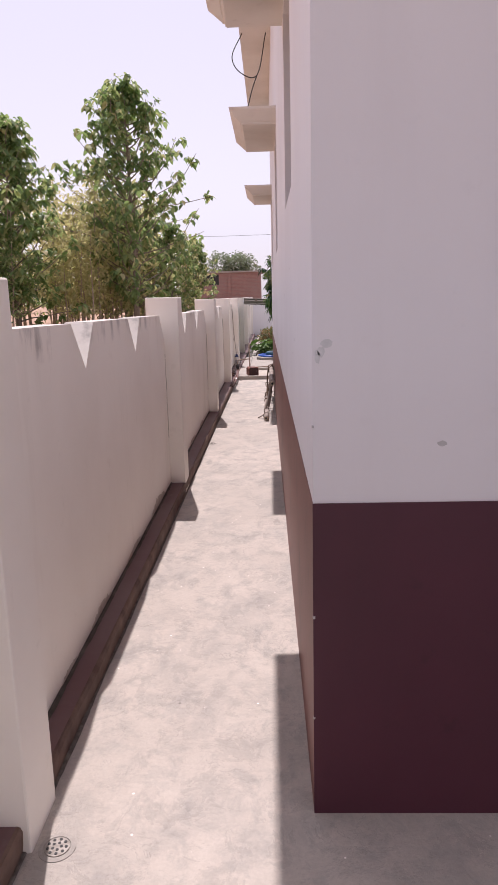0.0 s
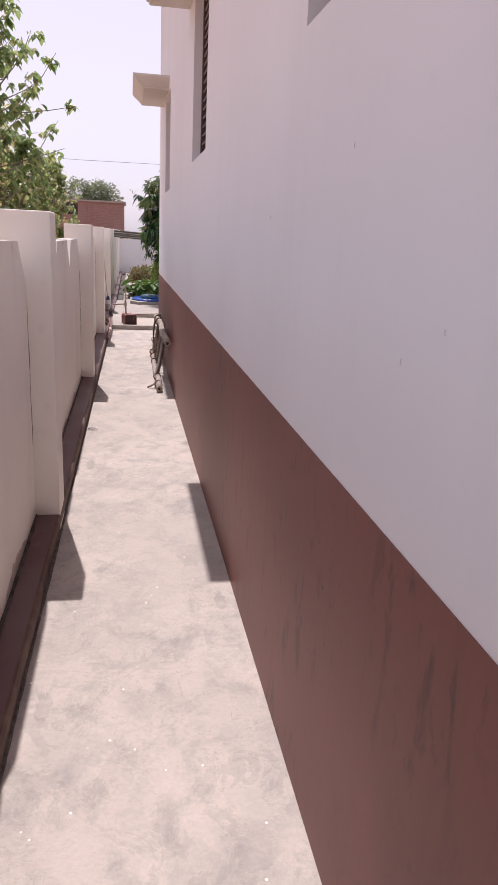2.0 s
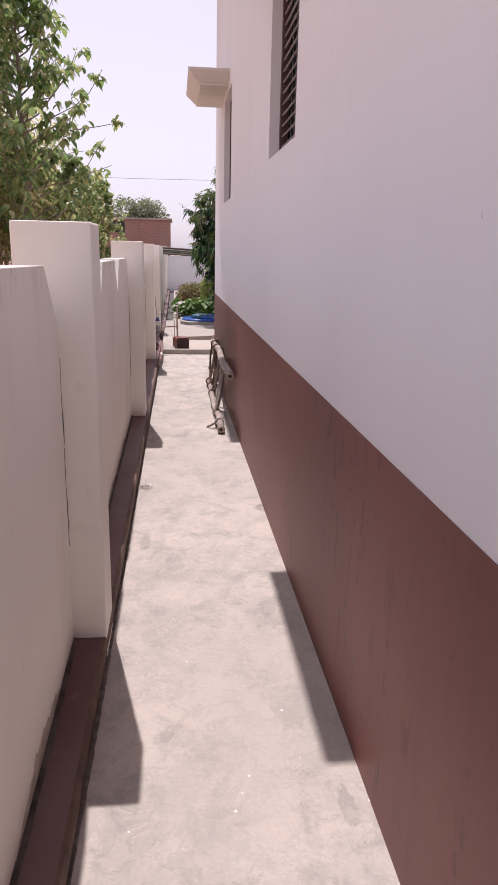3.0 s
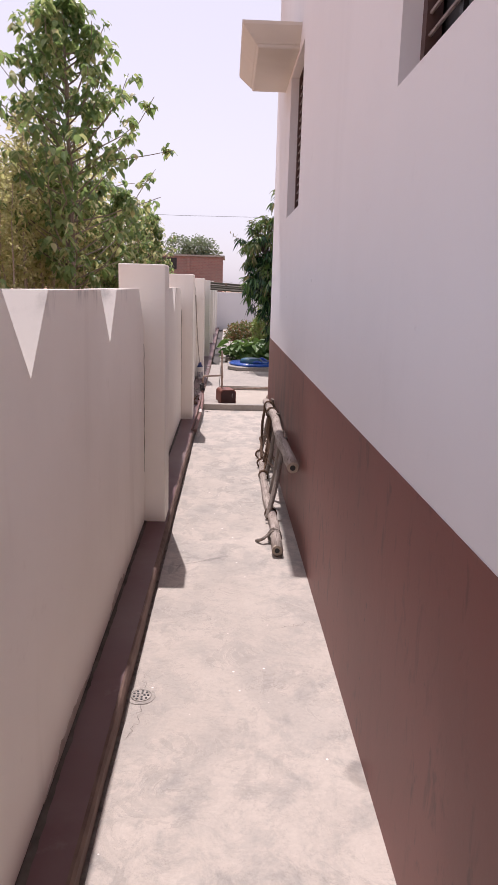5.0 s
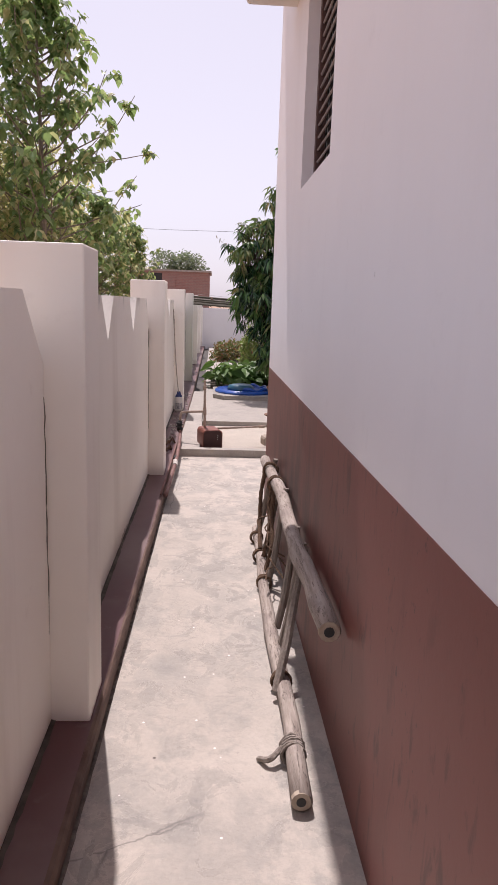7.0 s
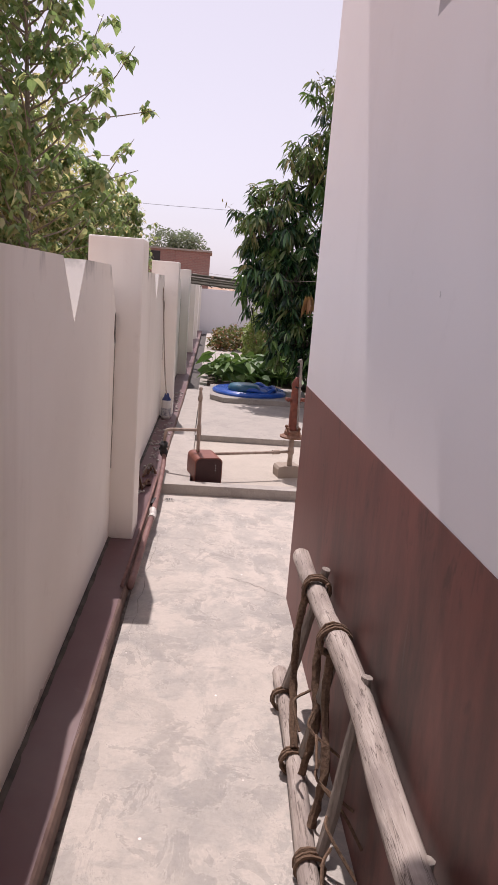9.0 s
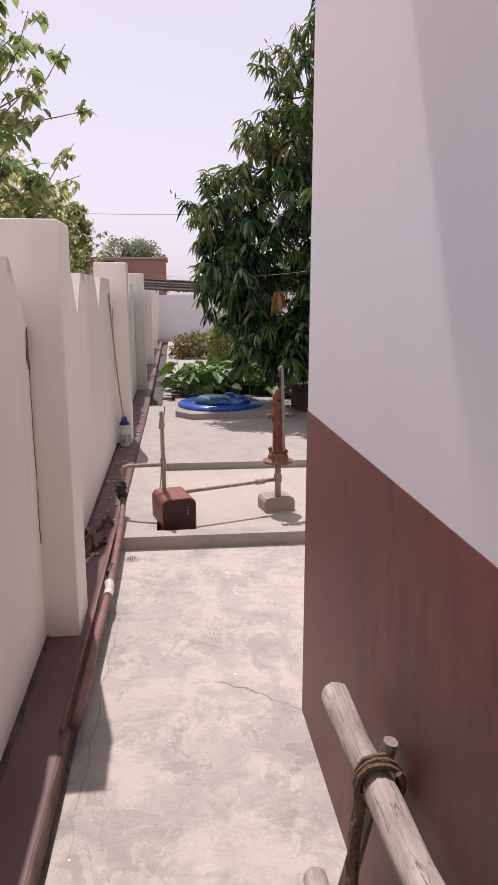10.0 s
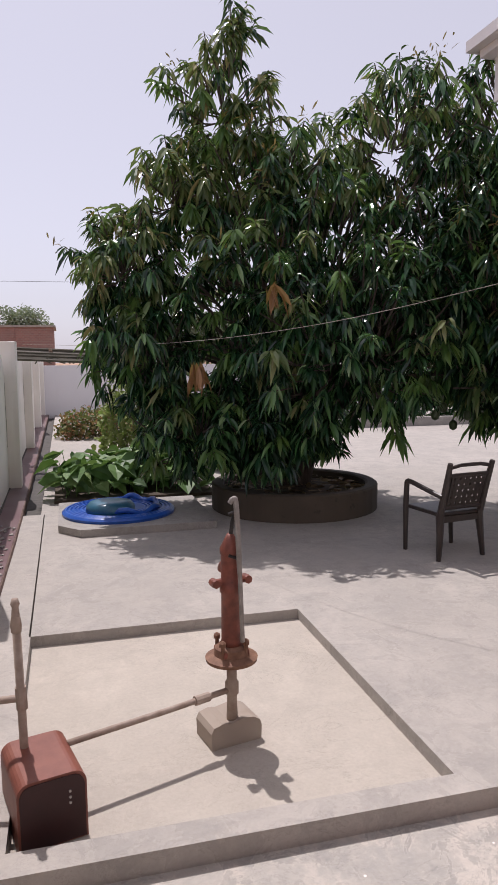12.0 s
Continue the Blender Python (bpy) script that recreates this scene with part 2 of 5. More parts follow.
M_PLINTH = paint("maroon_plinth_paint", (0.115, 0.048, 0.052), (0.21, 0.165, 0.155), 0.35, 0.5, blot=0.6)
M_SOIL = simple("dry_soil", (0.33, 0.20, 0.13), (0.45, 0.30, 0.20), 1.5, 0.95, world_space=True)
M_DARK = simple("dark_interior", (0.02, 0.02, 0.022), (0.03, 0.03, 0.03), 5)
M_IRON = simple("dark_iron", (0.03, 0.028, 0.028), (0.06, 0.05, 0.05), 40, 0.5, 0.6)
def pole_wood():
    m, nt, bs = base_mat("weathered_wood", 0.9)
    grain = noise_tex(nt, 9, 7, 0.7, (5, 0.45, 5), world_space=False)
    blotch = noise_tex(nt, 6, 5, 0.65, (2, 1, 2), world_space=False)
    split = noise_tex(nt, 7, 4, 0.6, (7, 0.35, 7), world_space=False, distortion=0.4)
    col = ramp(nt, grain, [(0.3, (0.24, 0.195, 0.165)), (0.6, (0.47, 0.41, 0.36))])
    col = mix(nt, ramp(nt, blotch, [(0.5, (0, 0, 0)), (0.62, (0.6, 0.6, 0.6))]), col, (0.24, 0.20, 0.18))
    line = ramp(nt, split, [(0.485, (0, 0, 0)), (0.5, (0.85, 0.85, 0.85)), (0.515, (0, 0, 0))])
    col = mix(nt, line, col, (0.07, 0.05, 0.04))
    nt.links.new(col, bs.inputs["Base Color"])
    b = bump(nt, grain, 0.5, 0.01, bs)
    bump(nt, line, -0.6, 0.006, bs, b)
    return m


M_WOOD = pole_wood()
M_GREYWOOD = simple("grey_wood", (0.20, 0.165, 0.14), (0.34, 0.30, 0.26), 14, 0.9, bump_s=0.5, stretch=(8, 8, 1))
M_ROPE = simple("brown_rope", (0.09, 0.055, 0.035), (0.19, 0.12, 0.075), 120, 0.95, bump_s=0.6)
M_PIPE = simple("dusty_iron_pipe", (0.27, 0.20, 0.155), (0.42, 0.34, 0.28), 22, 0.7, 0.0)
M_STAINED = paint("rust_stained_cement", (0.40, 0.345, 0.29), (0.22, 0.155, 0.11), 0.7, 0.9, blot=0.7)
# the motor cover's maroon darkened for its front, which lies in shade
M_FRONT = simple("shaded_maroon_plate", (0.030, 0.009, 0.009), (0.045, 0.014, 0.013), 12, 0.6)
M_RUST = simple("red_pump_paint", (0.12, 0.034, 0.022), (0.25, 0.072, 0.043), 30, 0.5)
M_BOX = simple("maroon_sheet_metal", (0.17, 0.050, 0.033), (0.24, 0.085, 0.056), 12, 0.5)
M_STEEL = simple("worn_steel", (0.42, 0.40, 0.37), (0.58, 0.55, 0.52), 25, 0.45, 0.6)
M_BLUE = simple("blue_plastic", (0.015, 0.07, 0.36), (0.03, 0.12, 0.48), 10, 0.3)
M_TEAL = simple("teal_plastic", (0.02, 0.10, 0.17), (0.04, 0.15, 0.22), 10, 0.3)
M_CHAIR = simple("dark_brown_plastic", (0.028, 0.020, 0.018), (0.045, 0.033, 0.028), 15, 0.4)
M_BARK = simple("brown_bark", (0.17, 0.135, 0.105), (0.33, 0.27, 0.21), 18, 0.95, bump_s=0.8, stretch=(3, 3, 0.6))


def brick_mat():
    m, nt, bs = base_mat("red_brickwork", 0.9)
    tc = nt.nodes.new("ShaderNodeTexCoord")
    mp = nt.nodes.new("ShaderNodeMapping")
    mp.inputs["Rotation"].default_value = (radians(90), 0, 0)
    nt.links.new(tc.outputs["Object"], mp.inputs[0])
    b = nt.nodes.new("ShaderNodeTexBrick")
    b.inputs["Scale"].default_value = 2.2 / UNIT
    b.inputs["Color1"].default_value = (0.32, 0.17, 0.145, 1)
    b.inputs["Color2"].default_value = (0.26, 0.14, 0.125, 1)
    b.inputs["Mortar"].default_value = (0.30, 0.24, 0.21, 1)
    b.inputs["Mortar Size"].default_value = 0.02
    nt.links.new(mp.outputs[0], b.inputs["Vector"])
    n = noise_tex(nt, 0.5, 4)
    nt.links.new(mix(nt, ramp(nt, n, [(0.4, (0, 0, 0)), (0.7, (0.5, 0.5, 0.5))]), b.outputs["Color"], (0.30, 0.22, 0.20)), bs.inputs["Base Color"])
    return m


M_BRICK = brick_mat()
M_WIRE = simple("wire_black", (0.03, 0.03, 0.03), (0.05, 0.05, 0.05), 20, 0.6)
M_RING = paint("mossy_planter_cement", (0.105, 0.082, 0.060), (0.018, 0.017, 0.014), 0.9, 0.9, blot=0.95)


def leaf_mat(name, stops, rough=0.45, trans=0.25, through_light=(0.16, 0.26, 0.04)):
    m, nt, bs = base_mat(name, rough)
    geo = nt.nodes.new("ShaderNodeNewGeometry")
    col = ramp(nt, geo.outputs["Random Per Island"], stops)
    nt.links.new(col, bs.inputs["Base Color"])
    tr = nt.nodes.new("ShaderNodeBsdfTranslucent")
    nt.links.new(mix(nt, 0.5, col, through_light), tr.inputs["Color"])
    ms = nt.nodes.new("ShaderNodeMixShader")
    ms.inputs[0].default_value = trans
    nt.links.new(bs.outputs[0], ms.inputs[1])
    nt.links.new(tr.outputs[0], ms.inputs[2])
    nt.links.new(ms.outputs[0], nt.nodes["Material Output"].inputs["Surface"])
    return m


# the palest last stop paints glints on a few leaves
M_MANGO = leaf_mat("mango_leaves", [(0.0, (0.006, 0.026, 0.014)), (0.5, (0.018, 0.062, 0.027)), (0.76, (0.052, 0.14, 0.048)), (0.92, (0.14, 0.27, 0.09)), (1.0, (0.28, 0.38, 0.18))], 0.2, 0.17)
M_OLIVE = leaf_mat("sunlit_olive_leaves", [(0.0, (0.05, 0.095, 0.034)), (0.5, (0.12, 0.18, 0.062)), (0.85, (0.24, 0.27, 0.11)), (1.0, (0.36, 0.30, 0.13))], 0.22, 0.3)
M_YOUNG = leaf_mat("young_mango_leaves", [(0.0, (0.06, 0.15, 0.035)), (1.0, (0.17, 0.29, 0.07))], 0.28, 0.35)
M_DARKBARK = simple("dark_mango_bark", (0.05, 0.038, 0.03), (0.11, 0.085, 0.065), 18, 0.95, bump_s=0.8, stretch=(3, 3, 0.6))
M_TEAK = leaf_mat("teak_leaves", [(0.0, (0.075, 0.155, 0.06)), (0.5, (0.19, 0.30, 0.11)), (0.82, (0.42, 0.47, 0.22)), (1.0, (0.64, 0.55, 0.32))], 0.35, 0.5, (0.38, 0.50, 0.16))
M_DRY = leaf_mat("dry_grove_leaves", [(0.0, (0.36, 0.38, 0.16)), (0.5, (0.54, 0.52, 0.26)), (1.0, (0.68, 0.58, 0.36))], 0.6, 0.65, (0.62, 0.58, 0.25))
M_TARO = leaf_mat("broad_green_leaves", [(0.0, (0.06, 0.14, 0.035)), (0.6, (0.13, 0.25, 0.065)), (1.0, (0.24, 0.35, 0.12))], 0.55)
M_SHRUB = leaf_mat("shrub_leaves", [(0.0, (0.10, 0.16, 0.04)), (0.45, (0.20, 0.20, 0.07)), (0.75, (0.36, 0.18, 0.09)), (1.0, (0.45, 0.20, 0.11))], 0.6)
# distance haze is put into this pale grey-green
M_FAR = leaf_mat("hazed_far_leaves", [(0.0, (0.22, 0.26, 0.18)), (1.0, (0.33, 0.36, 0.27))], 0.8, 0.35)


# ---- mesh helpers ----
def mesh_of(name, bm, material, smooth=False):
    me = bpy.data.meshes.new(name)
    bmesh.ops.recalc_face_normals(bm, faces=bm.faces[:])
    bm.to_mesh(me)
    bm.free()
    me.materials.append(material)
    if smooth:
        for p in me.polygons:
            p.use_smooth = True
    return me


def part(name, bm, material, parent=None, label="", smooth=False):
    ob = new(name, mesh_of(name, bm, material, smooth))
    if parent is not None:
        ob.parent = parent
    return tagged(ob, label)


def empty(name, at=(0, 0, 0), rz=0, **tags):
    ob = new(name)
    ob.matrix_basis = pose(*at, 0, 0, rz)
    return tagged(ob, **tags)


def block(x0, x1, y0, y1, z0, z1, bm=None, bevel=0.0, segs=2):
    bm = bm or bmesh.new()
    r = bmesh.ops.create_cube(bm, size=1.0, matrix=Matrix.LocRotScale(((x0 + x1) / 2, (y0 + y1) / 2, (z0 + z1) / 2), None, (x1 - x0, y1 - y0, z1 - z0)))
    if bevel:
        es = list({e for v in r["verts"] for e in v.link_edges})
        bmesh.ops.bevel(bm, geom=es, offset=bevel, segments=segs, affect="EDGES", profile=0.5)
    return bm


def extrude_poly(pts, axis, a, b, bm=None):
    """A closed outline (list of pairs) carried along an axis from a to b."""
    bm = bm or bmesh.new()
    put = {"x": lambda p, c: (c, p[0], p[1]), "y": lambda p, c: (p[0], c, p[1]), "z": lambda p, c: (p[0], p[1], c)}[axis]
    lo = [bm.verts.new(put(p, a)) for p in pts]
    hi = [bm.verts.new(put(p, b)) for p in pts]
    bm.faces.new(lo)
    bm.faces.new(hi[::-1])
    n = len(pts)
    for i in range(n):
        bm.faces.new((lo[i], hi[i], hi[(i + 1) % n], lo[(i + 1) % n]))
    return bm


def tube(path, radii, segs=10, bm=None, wobble=0.0, seed=0, caps=True):
    """A round bar along a path of points, its radius given point by point or once."""
    bm = bm or bmesh.new()
    rnd = random.Random(seed)
    path = [Vector(p) for p in path]
    if isinstance(radii, (int, float)):
        radii = [radii] * len(path)
    rings = []
    side = None
    for i, p in enumerate(path):
        d = (path[min(i + 1, len(path) - 1)] - path[max(i - 1, 0)]).normalized()
        if side is None:
            side = d.orthogonal().normalized()
        side = (side - d * side.dot(d)).normalized()
        up = d.cross(side)
        ring = []
        for k in range(segs):
            a = 2 * math.pi * k / segs
            r = radii[i] * (1 + wobble * (rnd.random() - 0.5))
            ring.append(bm.verts.new(p + (side * math.cos(a) + up * math.sin(a)) * r))
        rings.append(ring)
    for u, v in zip(rings, rings[1:]):
        for k in range(segs):
            bm.faces.new((u[k], u[(k + 1) % segs], v[(k + 1) % segs], v[k]))
    if caps:
        bm.faces.new(rings[0][::-1])
        bm.faces.new(rings[-1])
    return bm


def lathe(profile, segs=24, at=(0, 0, 0), bm=None):
    """A turned form: pairs of radius and height from bottom to top."""
    bm = bm or bmesh.new()
    x, y, z = at
    rings = [[bm.verts.new((x + r * math.cos(2 * math.pi * k / segs), y + r * math.sin(2 * math.pi * k / segs), z + h)) for k in range(segs)] for r, h in profile]
    for u, v in zip(rings, rings[1:]):
        for k in range(segs):
            bm.faces.new((u[k], u[(k + 1) % segs], v[(k + 1) % segs], v[k]))
    bm.faces.new(rings[0][::-1])
    bm.faces.new(rings[-1])
    return bm


def bezier(points, n=12):
    """A smooth run through points (Catmull-Rom)."""
    ps = [Vector(p) for p in points]
    ps = [ps[0] * 2 - ps[1]] + ps + [ps[-1] * 2 - ps[-2]]
    out = []
    for i in range(1, len(ps) - 2):
        a, b, c, d = ps[i - 1:i + 3]
        for k in range(n):
            t = k / n
            out.append(0.5 * (2 * b + (c - a) * t + (2 * a - 5 * b + 4 * c - d) * t * t + (3 * b - a - 3 * c + d) * t ** 3))
    out.append(ps[-2])
    return out


def leaves(name, base, along, length, width, droop, material, parent, fold=0.25, rng=None, label="", kind=""):
    """Many folded leaf blades in one mesh; arrays of base points and directions."""
    n = len(base)
    rng = rng or np.random.default_rng(1)
    along = along / np.linalg.norm(along, axis=1, keepdims=True)
    up = rng.normal(size=(n, 3)) * 0.45 + np.array((0, 0, 1.0))
    side = np.cross(along, up)
    side /= np.linalg.norm(side, axis=1, keepdims=True) + 1e-9
    nrm = np.cross(side, along)
    length = np.broadcast_to(np.asarray(length), (n,))[:, None]
    width = np.broadcast_to(np.asarray(width), (n,))[:, None]
    down = np.array((0, 0, -1.0))
    rows = []
    for s, w in ((0.0, 0.0), (0.3, 0.85), (0.65, 1.0), (1.0, 0.0)):
        mid = base + along * length * s + down * droop * length * s * s
        if w == 0.0:
            rows.append(mid[:, None])
        else:
            lift = nrm * width * fold * w * 0.5
            rows.append(np.stack((mid - side * width * w / 2 + lift, mid, mid + side * width * w / 2 + lift), 1))
    verts = np.concatenate(rows, 1).reshape(-1, 3)
    pat = [(0, 2, 1), (0, 3, 2), (1, 2, 5, 4), (2, 3, 6, 5), (4, 5, 7), (5, 6, 7)]
    faces = [tuple(i * 8 + k for k in f) for i in range(n) for f in pat]
    me = bpy.data.meshes.new(name)
    me.from_pydata(verts.tolist(), [], faces)
    me.materials.append(material)
    ob = new(name, me)
    ob.parent = parent
    return tagged(ob, label, kind=kind)


# ---- ground ----
def bx(y):
    """The building's alley face."""
    return 0.105 - 0.0078 * (y - 1.8)


def px(y):
    """The plinth's outer edge."""
    return -0.710 + 0.0062 * (y - 1.9)


WALL_X = -0.805
Y0, Y1 = 1.80, 11.42
STEP_Y = 12.87
COURT_Z = 0.065

g = part("ground", block(-400, 400, -300, 700, -0.6, -0.35), M_SOIL)
tagged(g, "dry brown earth of the surrounding land", "ground", kind="structure")
fld = part("ground_field", block(-160, WALL_X - 0.1, -20, 120, -0.4, 0.25), M_SOIL)
tagged(fld, "dry reddish soil of the tree grove beyond the wall", "ground", kind="structure")
fl = part("floor", block(-0.95, 9.0, -6.0, STEP_Y + 0.02, -0.3, 0.0), M_FLOOR)
tagged(fl, "pale worn concrete floor of the narrow passage", "floor", kind="structure")

BASIN = (-0.45, 0.82, 12.96, 14.40)


def courtyard():
    x0, x1, y0, y1 = BASIN
    bm = bmesh.new()
    for a in ((-0.95, x0, STEP_Y, y1), (-0.95, x0 - 0.008, y1, 17.0), (x1, 14, STEP_Y, 30), (x0, x1, STEP_Y, y0), (x0, x1, y1, 30), (-0.95, -0.66, 17.0, 30), (-0.48, x0, 17.0, 30)):
        block(*a, -0.3, COURT_Z, bm)
    slab = part("pavement", bm, M_COURT)
    part("basin_floor", block(x0 - 0.01, x1 + 0.01, y0 - 0.01, y1 + 0.01, -0.3, 0.015), M_BASIN, slab, "smooth cream cement floor of the wash basin")
    return slab


def channel():
    bm = block(-0.67, -0.47, 17.0, 30, -0.3, 0.0)
    return part("drain_channel", bm, simple("wet_channel_cement", (0.05, 0.045, 0.04), (0.10, 0.09, 0.08), 12, 0.8))


tagged(courtyard(), "pale concrete courtyard slab with a sunken wash basin", "pavement", kind="structure")
tagged(channel(), "dark open drain channel beside the boundary wall", "drain channel", kind="structure")



def floor_crack(pts, seed, width=0.004):
    """A fine open crack in the concrete, between given points."""
    rnd = random.Random(seed)
    path = []
    for a, b in zip(pts, pts[1:]):
        for k in range(8):
            t = k / 8
            path.append((a[0] + (b[0] - a[0]) * t + rnd.uniform(-0.010, 0.010), a[1] + (b[1] - a[1]) * t + rnd.uniform(-0.010, 0.010)))
    path.append(pts[-1])
    bm = bmesh.new()
    last = None
    for i, (x, y) in enumerate(path):
        j = min(i + 1, len(path) - 1)
        d = Vector((path[j][0] - path[max(i - 1, 0)][0], path[j][1] - path[max(i - 1, 0)][1], 0)).normalized()
        n = Vector((-d.y, d.x, 0)) * width * rnd.uniform(0.0, 0.26) * (1 if 0 < i < len(path) - 1 else 0.1)
        row = [bm.verts.new(Vector((x, y, 0.0012)) + n), bm.verts.new(Vector((x, y, 0.0012)) - n)]
        if last:
            bm.faces.new((last[0], last[1], row[1], row[0]))
        last = row
    return bm


M_CRACK = simple("crack_shadow", (0.17, 0.155, 0.14), (0.32, 0.295, 0.27), 40, 0.95, world_space=True, bump_s=0)
for i, (run, wd) in enumerate(((((-0.22, 11.62), (-0.10, 11.54), (0.03, 11.42)), 0.007), (((-0.58, 12.2), (-0.585, 11.9), (-0.60, 11.4), (-0.61, 10.9)), 0.007), (((-0.69, 2.99), (-0.63, 3.0), (-0.58, 3.02)), 0.005),
                               (((-0.12, 7.66), (-0.05, 7.68), (0.03, 7.71)), 0.005), (((-0.64, 7.30), (-0.632, 7.20)), 0.006), (((-0.63, 7.10), (-0.632, 7.0), (-0.655, 6.92)), 0.006))):
    part("crack", floor_crack(run, 200 + i, wd), M_CRACK, fl, "fine dark crack in the concrete")

def floor_stain(x, y, rx, ry, seed):
    """A ragged grey patch where the surface skin of the concrete has worn off."""
    bm = bmesh.new()
    rim, n = [], 72
    for k in range(n):
        a = 2 * math.pi * k / n
        d = Vector((math.cos(a), math.sin(a), seed * 3.1))
        r = 0.8 + 0.30 * noise.noise(d * 1.3) + 0.24 * noise.noise(d * 5.5) + 0.12 * noise.noise(d * 14)
        rim.append(bm.verts.new((x + rx * r * d.x, y + ry * r * d.y, 0.0008)))
    bm.faces.new(rim)
    return bm


M_WORN = concrete("worn_grey_concrete", (0.46, 0.425, 0.38), (0.35, 0.33, 0.30), specks=False, cracks=False)
for i, (x, y, rx, ry) in enumerate(((-0.63, 10.28, 0.028, 0.13), (-0.625, 9.93, 0.03, 0.12), (-0.635, 9.67, 0.025, 0.10), (-0.615, 10.73, 0.03, 0.08), (-0.62, 9.35, 0.03, 0.07), (-0.24, 11.86, 0.045, 0.07), (0.045, 11.80, 0.03, 0.16), (-0.02, 11.50, 0.05, 0.10),
                                    (-0.62, 8.27, 0.02, 0.09), (-0.60, 6.3, 0.035, 0.12), (-0.64, 5.2, 0.02, 0.10), (0.02, 12.45, 0.05, 0.10), (-0.06, 5.6, 0.04, 0.08), (-0.62, 3.9, 0.03, 0.09), (0.02, 4.5, 0.03, 0.10))):
    part("worn_patch", floor_stain(x, y, rx, ry, i + 1), M_WORN, fl, "worn grey patch in the concrete skin")

# ---- boundary wall ----
bw = empty("wall_west", kind="structure", label="cream painted boundary wall with notched top and pillars", category="boundary wall")
PILLARS = (-1.85, 1.64, 5.27, 8.73, 11.82, 15.04, 18.2, 21.4, 24.6, 27.6)
LEDGE = 0.085


def fall(y):
    """The wall's top comes down gently over the first stretch."""
    return 0.012 * max(0.0, 7.0 - max(y, 1.0))


def panel(y0, y1):
    third = (y1 - y0) / 3
    outline = [(y1, 1.165), (y1 - 0.19, 1.362)]
    for k in (2, 1):
        c = y0 + third * k
        outline += [(c + 0.18, 1.362), (c, 1.165), (c - 0.18, 1.362)]
    outline += [(y0 + 0.19, 1.362), (y0, 1.165)]
    pts = [(y0, -0.2), (y1, -0.2)] + [(y, z + fall(y)) for y, z in outline]
    return extrude_poly(pts, "x", WALL_X - 0.13, WALL_X)


for a, b in zip(PILLARS, PILLARS[1:]):
    part("panel", panel(a + 0.22, b), M_CREAM_TOP, bw)
for a in PILLARS:
    part("pillar", block(WALL_X - 0.13, -0.69, a, a + 0.225, -0.2, 1.488 + 1.2 * fall(a), bevel=0.006), M_CREAM, bw)


def ledge():
    """The ledge with an uneven, slightly broken outer edge."""
    rnd = random.Random(12)
    pts = [(WALL_X - 0.1, -6)]
    y = -6.0
    while y < 27.9:
        pts.append((px(min(y, 16.8)) - 0.012 + rnd.uniform(-0.003, 0.003), y))
        y += rnd.uniform(0.12, 0.35)
    pts.append((WALL_X - 0.1, 28))
    bm = extrude_poly(pts, "z", -0.2, LEDGE)
    return bm


def nosing():
    """The worn brown cement face of the ledge."""
    rnd = random.Random(14)
    bm = bmesh.new()
    y, last = -6.0, None
    while y < 27.9:
        x = px(min(y, 16.8))
        e = 0.004 * noise.noise(Vector((0.7, y * 3.0, 0)))
        row = [bm.verts.new(p) for p in ((x - 0.014, y, LEDGE + 0.001), (x - 0.005 + e, y, LEDGE + 0.001 + rnd.uniform(-0.006, 0.002)), (x + 0.001 + e, y, LEDGE - 0.015), (x - 0.002 + e, y, 0.03), (x - 0.006, y, -0.02))]
        if last:
            for k in range(4):
                bm.faces.new((last[k], last[k + 1], row[k + 1], row[k]))
        last = row
        y += rnd.uniform(0.06, 0.16)
    return bm


def gap_dirt():
    """The dark crumbling joint between ledge and floor."""
    rnd = random.Random(15)
    bm = bmesh.new()
    y, last = -6.0, None
    while y < STEP_Y:
        x = px(y)
        w = 0.006 + 0.005 * noise.noise(Vector((0.3, y * 2.5, 0))) + rnd.uniform(0, 0.0025)
        row = [bm.verts.new(p) for p in ((x - 0.01, y, 0.006), (x + w * 0.6, y, 0.005), (x + w, y, 0.0015))]
        if last:
            for k in range(2):
                bm.faces.new((last[k], last[k + 1], row[k + 1], row[k]))
        last = row
        y += rnd.uniform(0.015, 0.05)
    return bm


M_NOSE = simple("worn_brown_cement", (0.085, 0.048, 0.04), (0.18, 0.118, 0.09), 9, 0.85, world_space=True)
M_DIRT = simple("dark_joint_dirt", (0.07, 0.06, 0.053), (0.20, 0.18, 0.155), 30, 0.95, world_space=True)
part("plinth", ledge(), M_PLINTH, bw, "dark maroon painted plinth ledge")
part("plinth_edge", nosing(), M_NOSE, bw, "worn brown cement edge of the ledge")
def wall_dirt():
    """Dirt and moss in the corner between the wall and its ledge."""
    rnd = random.Random(16)
    bm = bmesh.new()
    y, last = -6.0, None
    while y < 27.5:
        w = 0.012 + 0.008 * noise.noise(Vector((0.9, y * 1.2, 0))) + rnd.uniform(0, 0.006)
        row = [bm.verts.new(p) for p in ((WALL_X - 0.004, y, LEDGE + 0.006 + w * 0.6), (WALL_X + 0.003, y, LEDGE + 0.004), (WALL_X + w, y, LEDGE + 0.0012))]
        if last:
            for k in range(2):
                bm.faces.new((last[k], last[k + 1], row[k + 1], row[k]))
        last = row
        y += rnd.uniform(0.02, 0.06)
    return bm


part("corner_dirt", wall_dirt(), simple("mossy_dirt", (0.035, 0.03, 0.026), (0.12, 0.107, 0.09), 12, 0.95, world_space=True), bw, "dark mossy dirt in the corner of the ledge")
